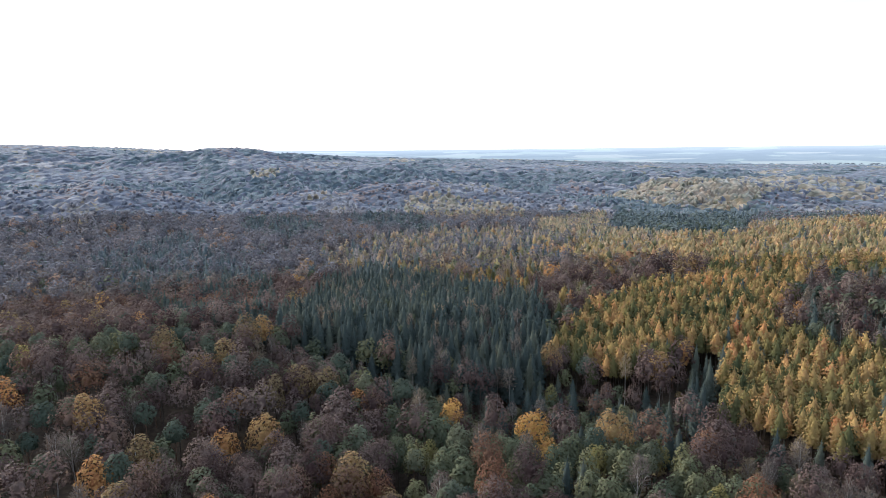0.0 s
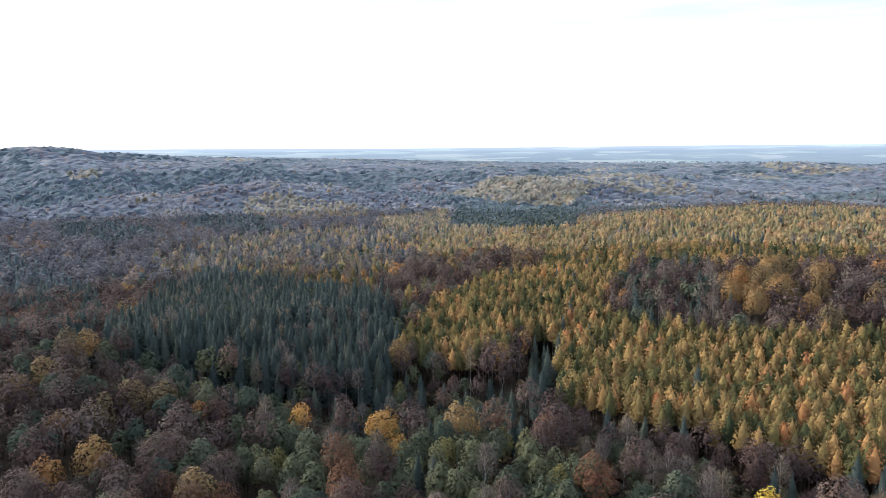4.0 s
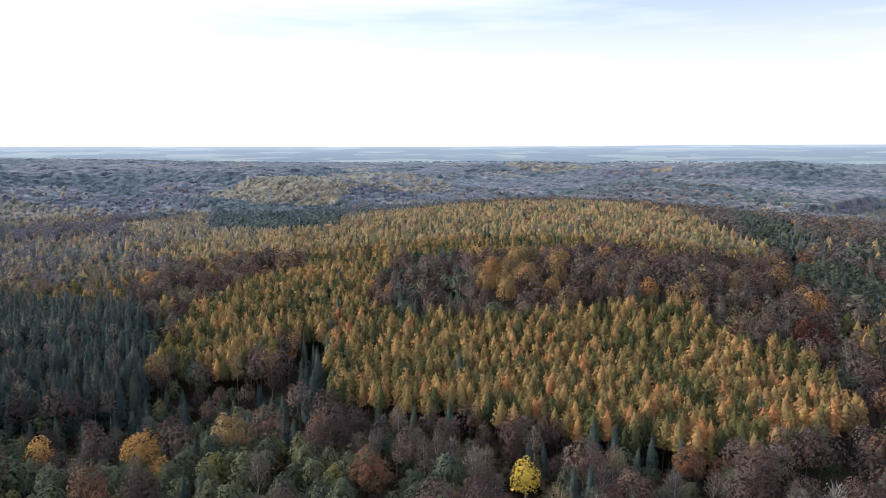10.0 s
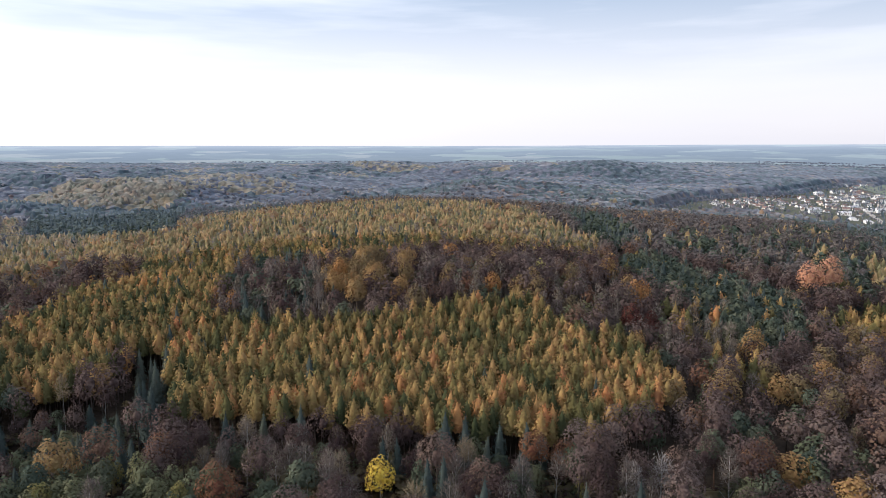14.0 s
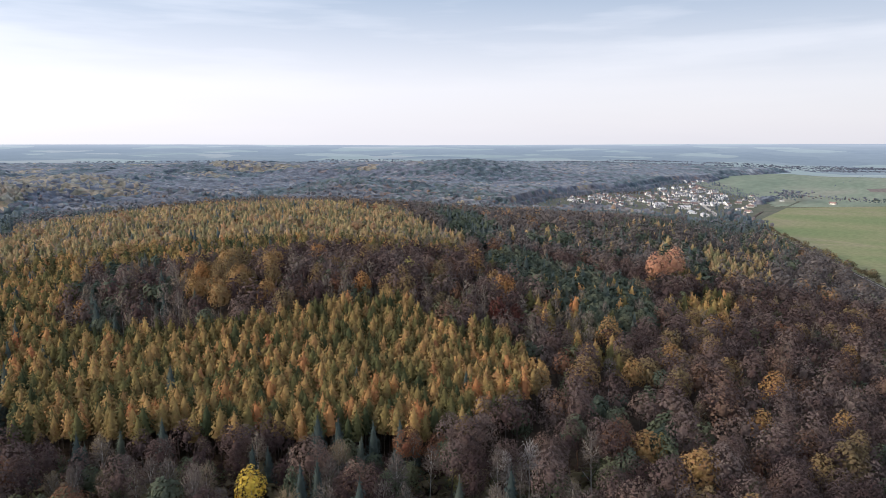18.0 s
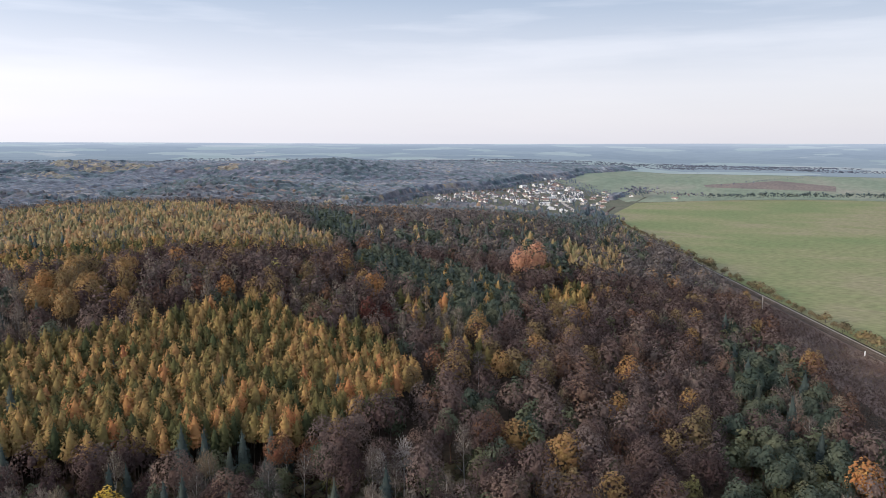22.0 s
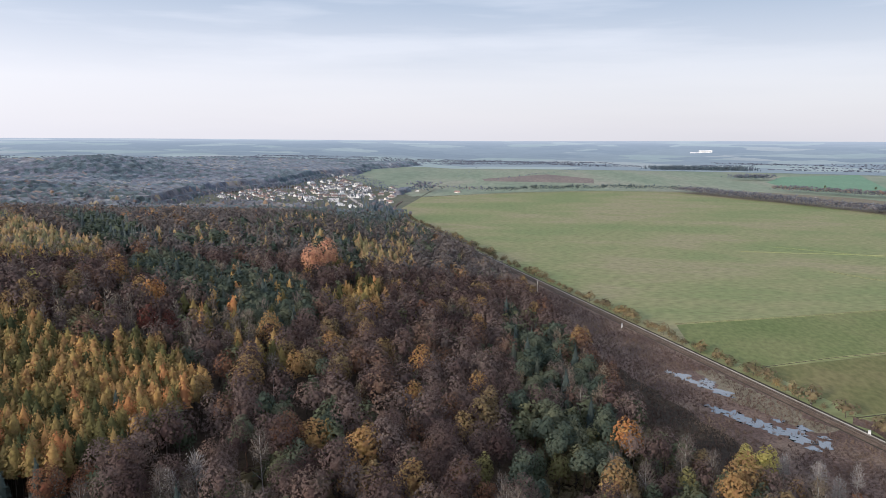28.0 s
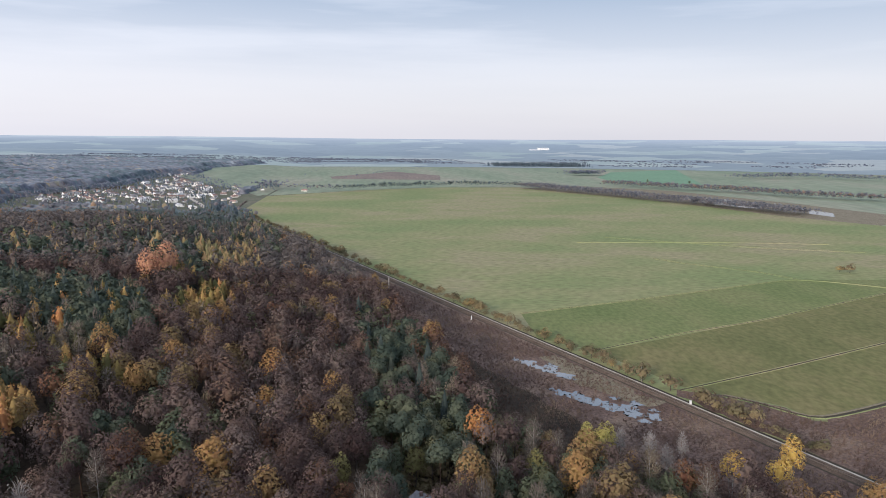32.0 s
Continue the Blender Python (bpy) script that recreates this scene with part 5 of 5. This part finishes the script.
# ---- single trees that stand out ----
for kind, x, y, s, w, lab in (
    ("gold", 96, 118, 1.0, 1.15, "bright yellow tree with twin pale stems at the wood's foot"),
    ("oak", 367, 105, 1.6, 1.0, "large copper-orange beech above the pines"), ("oak", 360, 112, 1.45, 1.0, "large copper-orange beech above the pines"),
    ("oak", 24, 181, 0.9, 1.3, "orange broadleaf tree at the valley bottom"), ("gold", 26, 171, 0.9, 1.3, "ochre-yellow broadleaf tree in the valley"),
    ("oak", 2, 191, 0.85, 1.0, "amber broadleaf tree beside the dark spruces"), ("alder", 163, 46, 1.15, 1.2, "green tree turning yellow at its top"), ("gold", 165, 48, 1.12, 0.55, ""),
    ("birch", 137, 70, 1.1, 1.1, "pale grey leafless birch"), ("birch", 131, 72, 1.0, 1.0, "pale grey leafless birch"),
    ("alder", 254, 193, 1.2, 1.25, "yellow-green broadleaf tree among bare beeches"), ("alder", 300, 216, 1.1, 1.3, ""),
    ("gold", -139, 224, 1.0, 1.1, "yellow-green broadleaf tree on the spur"), ("gold", -96, 242, 0.9, 0.8, ""), ("oak", -69, 215, 1.0, 1.2, ""), ("oak", -74, 209, 0.9, 1.1, ""),
    ("alder", -26, 175, 1.0, 1.2, ""), ("gold", 9, 360, 1.25, 1.0, ""),
    ("gold", 167, -96, 0.95, 1.2, "golden poplar beside the railway"), ("gold", 168, -113, 1.15, 0.95, "golden poplar beside the railway"), ("gold", 162, -105, 1.0, 1.15, "golden poplar beside the railway"), ("gold", 164, -49, 0.75, 0.9, "yellow young tree in the scrub"),
    ("alder", 186, -67, 1.0, 1.15, "yellow-green willow at the marsh edge"), ("alder", 189, -62, 0.9, 1.0, "yellow-green willow at the marsh edge"), ("alder", 171, -55, 0.95, 1.0, "olive willow in the marsh scrub"),
    ("birch", 182, -70, 0.85, 0.9, "white leafless birch beside the marsh"), ("birch", 179, -77, 0.85, 1.1, "white leafless birch beside the marsh"), ("birch", 177, -86, 0.85, 0.9, "white leafless birch beside the marsh"), ("birch", 171, -79, 0.8, 1.0, "white leafless birch beside the marsh"),
    ("oak", 170, -69, 0.68, 0.85, "rust-brown young oak in the scrub"), ("oak", 160, -81, 0.68, 0.8, "rust-brown young oak in the scrub"), ("beech", 175, -46, 0.7, 0.9, "small grey bare tree at the marsh"), ("beech", 169, -33, 0.75, 0.9, "small grey bare tree at the marsh"),
    ("alder", 161, -39, 0.9, 1.0, ""), ("alder", 161, -74, 0.7, 0.9, ""), ("birch", 161, -88, 0.6, 1.0, "small bare birch beside the poplars"),
    ("spruce", 32, 151, 0.88, 1.15, "dark spruce pair standing over the valley"), ("spruce", 28, 154, 0.82, 1.1, "dark spruce pair standing over the valley"),
    ("spruce", 118, 119, 0.98, 1.2, "dark spruce at the larches' foot"), ("spruce", 121, 115, 0.92, 1.1, ""),
    ("oak", 228, 131, 1.0, 0.9, "dark wine-red beech among bare trees"), ("oak", 235, 127, 0.85, 0.9, "dark wine-red beech among bare trees"),
    ("shrub", 465, -344, 2.3, 1.25, "round bush standing alone in the meadow"), ("shrub", 469, -339, 1.7, 1.2, "round bush standing alone in the meadow"), ("alder", 1429, -672, 0.7, 1.2, ""), ("alder", 1465, -594, 0.7, 1.0, ""),
):
    hue = next((h_ for start, h_ in (("dark wine", "wine"), ("bright yellow", "yellow"), ("large copper", "copper"), ("orange", "amber"), ("ochre", "amber"), ("amber", "amber"), ("yellow-green", "willow"), ("white leafless", "silver"), ("pale grey", "silver"), ("golden poplar", "poplar")) if lab.startswith(start)), "")
    tree(kind, x, y, s, w, lab, crown_mat=SINGLE[hue] if hue else None)

# larches with long bare stems before the plantation, and lone trees in the dark valley
for kind, x, y, s, w in (("larch", 54, 226, 0.95, 1.0), ("larch", 57, 225, 0.93, 1.05), ("larch", 65, 231, 1.0, 1.1), ("larch", 60, 224, 0.92, 1.0), ("larch", 46, 233, 0.9, 1.1), ("larch", 49, 222, 0.85, 1.1), ("birch", 69, 216, 0.8, 1.1), ("alder", 0, 232, 1.0, 1.1), ("alder", -3, 235, 0.9, 1.0), ("alder", 34, 216, 0.75, 0.9), ("oak", 142, 107, 0.9, 0.6)):
    tree(kind, x, y, s, w)

# shrubs along the railway's meadow side
gs = np.random.default_rng(55)
for k in range(210):
    s = 20 + 740 * ((k + gs.uniform(0, 1.6)) / 210) ** 1.15
    if 70 < s < 96 and gs.uniform() < 0.8:
        continue
    x, y = along(s, -2.6 - gs.uniform(0, 3.0))
    tree("shrub", x, y, gs.uniform(0.75, 1.3) * gs.choice((0.8, 1.0, 1.0, 1.7)), gs.uniform(0.9, 1.5))


# ---- hedges, copses and bushes of the plain ----
def bushes(name, pts, width, gap, kinds, size, label, seed, mats=None):
    rg = np.random.default_rng(seed)
    rl = np.array(line(pts, gap))
    n = int(len(rl) * max(1.0, width / gap) * 1.8)
    q = rg.integers(0, len(rl), n)
    x, y = rl[q, 0] + rg.normal(size=n) * width * 0.5, rl[q, 1] + rg.normal(size=n) * width * 0.5
    pick = rg.integers(0, len(kinds), n)
    for i, kind in enumerate(kinds):
        k = pick == i
        if k.any():
            stand(name, kind, [template(kind, 16, 2.6, 700 + j, False, kind != "shrub") for j in range(3)], x[k], y[k], size * rg.uniform(0.5, 1.15, k.sum()), rg.uniform(0.9, 1.4, k.sum()), rg.uniform(0, 1, k.sum()), label, rg, mats or (FAR if kind in FAR_HAZE_HUES else STAND))


bushes("field_hedge", [(1247, 67), (1315, -45), (1361, -157), (1350, -288)], 6, 3.2, ("alder", "pine", "alder"), 0.85, "hedgerow of small trees at the meadow's end", 1, OUT)
bushes("farm_copse", [(1230, 180), (1300, 190), (1363, 185)], 26, 7, ("beech", "birch", "alder"), 0.9, "copse of bare and green trees round a farm", 2)
bushes("farm_copse", [(1290, 150), (1276, 95), (1250, 70)], 16, 7, ("beech", "birch", "oak"), 0.7, "copse of bare trees at the meadow's corner", 3)
bushes("river_bushes", [(1345, -300), (1232, -357), (1147, -407), (1063, -440), (1020, -468), (840, -545)], 26, 2.9, ("birch", "beech", "beech"), 0.6, "brown bare willow bushes along the river", 4, OUT)
bushes("river_trees", [(1393, -487), (1268, -597), (1213, -658), (1115, -705), (1028, -802)], 24, 4, ("beech", "beech", "alder", "oak"), 0.7, "row of bare trees behind the river", 5, OUT)
bushes("plain_hedge", [(1637, -885), (1690, -1095), (1552, -1205)], 30, 6, ("beech", "alder"), 0.8, "distant hedge on the plain", 6)
bushes("wood_block", [(2340, -420), (2335, -560), (2300, -690)], 50, 4, ("pine", "spruce"), 0.9, "dark rectangular plantation on the plain", 7)
bushes("plain_copse", [(1788, -513), (1802, -596)], 22, 3, ("alder", "beech"), 0.8, "round copse on the plain", 8)
bushes("rail_trees", [(1319, 172), (1500, 165), (1716, 158), (2300, 150)], 5, 60, ("beech", "alder"), 0.5, "trees along the railway crossing the plain", 9)
bushes("bank_bushes", [(1080, -500), (1000, -495), (930, -530), (850, -565)], 14, 3, ("birch", "beech"), 0.4, "brown bushes round the oxbow ponds", 10)
bushes("plain_hedge", [(1600, 60), (1900, -40), (2200, -160)], 8, 12, ("alder", "beech"), 0.5, "thin hedge between fields", 11)
bushes("curve_trees", [along(700, 14), along(790, 14), (960, 205)], 10, 4, ("pine", "alder", "spruce"), 0.7, "dark trees where the railway bends", 12)

# ---- posts, mast, markers ----
def pole(x, y, h, name, label, category, mat, arm=True):
    e = thing(name, label, category)
    e.location = (x, y, float(ground_z(x, y)))
    bm = bmesh.new()
    bmesh.ops.create_cone(bm, cap_ends=True, segments=8, radius1=0.34, radius2=0.24, depth=h, matrix=Matrix.Translation((0, 0, h / 2)))
    part("shaft", bm, mat, e)
    if arm:
        part("crossarm", box(bmesh.new(), -1.1, 1.1, -0.09, 0.09, h - 1.0, h - 0.8), mat, e)
        for k in (-0.9, 0, 0.9):
            bm = bmesh.new()
            bmesh.ops.create_cone(bm, cap_ends=True, segments=6, radius1=0.09, radius2=0.05, depth=0.4, matrix=Matrix.Translation((k, 0, h - 0.6)))
            part("insulator", bm, DARK_GLASS, e)
    return e


pole(421, -10, 11.4, "power_mast", "tall grey concrete power mast at the wood's edge", "mast", CONCRETE)
pole(357, -52, 2.2, "signal_post", "short white post beside the track", "post", WHITE_WALL, False)
marker = thing("trackside_cabinet", "small white cabinet beside the cable duct", "cabinet")
marker.location = (*along(70, -0.9), 0.06)
part("body", box(bmesh.new(), -0.4, 0.4, -0.3, 0.3, 0, 1.3), WHITE_WALL, marker)
part("lid", box(bmesh.new(), -0.46, 0.46, -0.36, 0.36, 1.3, 1.4), PALE_ROOF, marker)
for x, y, h in ((245, -30, 8), (250, -27, 6.5), (262, -24, 7), (257, -106, 6), (260, -108, 6)):
    snag = thing("dead_tree", "bleached dead trunk with broken limbs", "dead tree", "dead trunks at the marsh")
    snag.location = (x, y, float(ground_z(x, y)))
    tv, tf = join(stick((0, 0, -0.4), (0.25, 0.1, h), 0.22, 0.05, 6), stick((0.1, 0, h * 0.5), (0.9, 0.5, h * 0.72), 0.08, 0.03, 4), stick((0.1, 0, h * 0.62), (-0.8, 0.2, h * 0.85), 0.07, 0.03, 4))
    o = new("trunk", mesh_of("trunk", tv, tf, [BARK_PALE]))
    o.parent = snag


# ---- houses ----
def house(w, d, h, pitch, wall, roof, label, storeys=1, name="house"):
    e = thing(name, label, "house", "houses of the village")
    bm = box(bmesh.new(), -w / 2, w / 2, -d / 2, d / 2, -1.0, h)
    # gables
    top = h + pitch
    for sx in (-1, 1):
        a, b, c = (bm.verts.new((sx * w / 2, -d / 2, h)), bm.verts.new((sx * w / 2, d / 2, h)), bm.verts.new((sx * w / 2, 0, top)))
        bm.faces.new((a, b, c))
    part("wall", bm, wall, e)
    bm = bmesh.new()
    o, t = 0.45, 0.22
    for sy in (-1, 1):
        ey, ez = sy * (d / 2 + o), h - o * pitch / (d / 2)
        v = [bm.verts.new(p) for p in ((-w / 2 - o, ey, ez), (w / 2 + o, ey, ez), (w / 2 + o, 0, top), (-w / 2 - o, 0, top),
                                       (-w / 2 - o, ey, ez + t), (w / 2 + o, ey, ez + t), (w / 2 + o, 0, top + t), (-w / 2 - o, 0, top + t))]
        for q in ((0, 1, 2, 3), (4, 7, 6, 5), (0, 4, 5, 1), (1, 5, 6, 2), (3, 7, 4, 0)):
            bm.faces.new([v[k] for k in q])
    bmesh.ops.recalc_face_normals(bm, faces=bm.faces[:])
    r = part("roof", bm, roof, e)
    part("chimney", box(bmesh.new(), w * 0.2, w * 0.2 + 0.7, -0.35, 0.35, top - 0.8, top + 1.1), RED_ROOF, r)
    for s in range(storeys):
        z = 1.0 + 2.8 * s
        for sy in (-1, 1):
            for k in range(max(2, int(w / 3.2))):
                x = -w / 2 + (k + 0.5) * w / max(2, int(w / 3.2))
                part("window", box(bmesh.new(), x - 0.55, x + 0.55, sy * d / 2 - 0.05, sy * d / 2 + 0.05, z, z + 1.3), DARK_GLASS, e)
    part("door", box(bmesh.new(), w / 2 - 0.04, w / 2 + 0.06, -0.5, 0.5, 0, 2.1), WOOD, e)
    return e


PROTOS = [
    house(10, 8, 3.4, 3.6, WHITE_WALL, RED_ROOF, "white rendered house with a red tiled roof"),
    house(12, 9, 5.8, 3.4, WHITE_WALL, GREY_ROOF, "two-storey white house with a grey roof", 2),
    house(14, 9, 3.2, 3.8, CREAM_WALL, RED_ROOF, "cream village house with a red roof"),
    house(22, 11, 6.2, 3.6, WHITE_WALL, PALE_ROOF, "long white two-storey building with a pale roof", 2),
    house(9, 7, 3.0, 3.4, CREAM_WALL, GREY_ROOF, "small cream cottage with a grey roof"),
    house(30, 12, 4.5, 2.0, WHITE_WALL, PALE_ROOF, "long low white hall with a pale sheet roof"),
]
spots = []
gh = np.random.default_rng(31)


def cluster(poly, n, gap, choices):
    STANDS["here"] = poly
    p = np.array(poly)
    tries = 0
    made = 0
    while made < n and tries < n * 60:
        tries += 1
        x, y = gh.uniform(*p[:, 0][[p[:, 0].argmin(), p[:, 0].argmax()]]), gh.uniform(*p[:, 1][[p[:, 1].argmin(), p[:, 1].argmax()]])
        if not inside("here", np.array([x]), np.array([y]))[0] or any(math.hypot(x - a, y - b) < gap for a, b, _, _ in spots):
            continue
        spots.append((x, y, int(gh.choice(choices)), gh.uniform(-0.5, 0.5) + (0.9 if gh.uniform() < 0.3 else 2.35)))
        made += 1


cluster([(1110, 400), (1300, 420), (1479, 392), (1339, 302), (1134, 237), (1043, 267), (1000, 316)], 88, 11.5, (0, 0, 1, 1, 2, 3, 4))
cluster([(1056, 486), (1154, 476), (1198, 419), (1010, 340), (940, 400)], 40, 14, (0, 1, 2, 4, 0))
cluster([(1095, 246), (1365, 255), (1241, 215), (1023, 195)], 18, 18, (0, 2, 4, 4))
cluster([(1480, 420), (1700, 460), (1980, 505), (2000, 480), (1700, 420), (1500, 385)], 26, 19, (0, 1, 3, 0))
cluster([(1980, 505), (2305, 469), (2340, 440), (2000, 475)], 14, 22, (0, 1, 3))
cluster([(800, 395), (885, 380), (895, 465), (810, 455)], 9, 15, (0, 2, 4, 1))
for x, y, k, a in ((777, 295, 4, 1.1), (791, 276, 5, 1.2), (960, 238, 5, 0.45), (985, 262, 5, 0.5), (1456, 685, 3, 1.9), (1285, 501, 3, 1.9), (1344, 458, 3, 2.2), (1282, 195, 0, 0.4), (1262, 118, 2, 1.3), (1100, 524, 1, 1.6)):
    spots.append((x, y, k, a))
used = set()
for x, y, k, a in spots:
    m = Matrix.LocRotScale((x, y, float(ground_z(x, y)) + 0.4), Euler((0, 0, a)), (0.84, 0.84, 0.72))
    if k in used:
        copy_thing(PROTOS[k], m)
    else:
        PROTOS[k].matrix_basis = m
        used.add(k)

# house roof under the trees close by
h = house(8.5, 7, 3.0, 2.2, CREAM_WALL, GREY_ROOF, "small grey-roofed cabin half hidden under the trees", 1, "cabin")
h.matrix_basis = Matrix.LocRotScale((154, -12, float(ground_z(154, -12)) + 0.5), Euler((0, 0, 0.4)), None)
part("skylight", box(bmesh.new(), -1.2, -0.2, -2.0, -0.8, 4.2, 4.35), WHITE_WALL, h)

# far works: white blocks at the horizon
works = thing("factory", "white factory blocks at the far edge of the plain", "factory")
works.location = (3760, -925, float(ground_z(3760, -925)) + 0.2)
works.rotation_euler = (0, 0, 0.24)
works.scale = (0.75, 0.75, 0.6)
for k, (y0, y1, hh) in enumerate(((-46, -38, 20), (-30, -22, 20), (-12, -2, 18), (8, 18, 20), (26, 34, 18))):
    part("block", box(bmesh.new(), -12, 12, y0, y1, -2, hh), WHITE_WALL, works)
part("hall", box(bmesh.new(), -10, 14, 44, 100, -2, 6), PALE_ROOF, works)
part("bridge", box(bmesh.new(), -8, 8, -46, 42, 16, 21), WHITE_WALL, works)




# ---- strips of wood on the far rise ----
gd = np.random.default_rng(77)
wx, wy = [], []
for k in range(70):
    a, r0, ln = math.radians(gd.uniform(-32, 126)), gd.uniform(2340, 2900), gd.uniform(120, 620)
    n = int(ln / 4)
    u = gd.uniform(-0.5, 0.5, n) * ln
    w = gd.normal(size=n) * 16
    wx.append((r0 + w) * math.sin(a) + u * math.cos(a))
    wy.append((r0 + w) * math.cos(a) - u * math.sin(a))
wx, wy = np.concatenate(wx), np.concatenate(wy)
stand("far_wood_strips", "beech", [template("beech", 8, 4.6, 60 + k, False, True) for k in range(4)], wx, wy, gd.uniform(0.5, 0.75, len(wx)), np.full(len(wx), 2.2), gd.uniform(0, 0.7, len(wx)), "strips of wood on the horizon, coloured blue-grey for haze", gd, FAR)
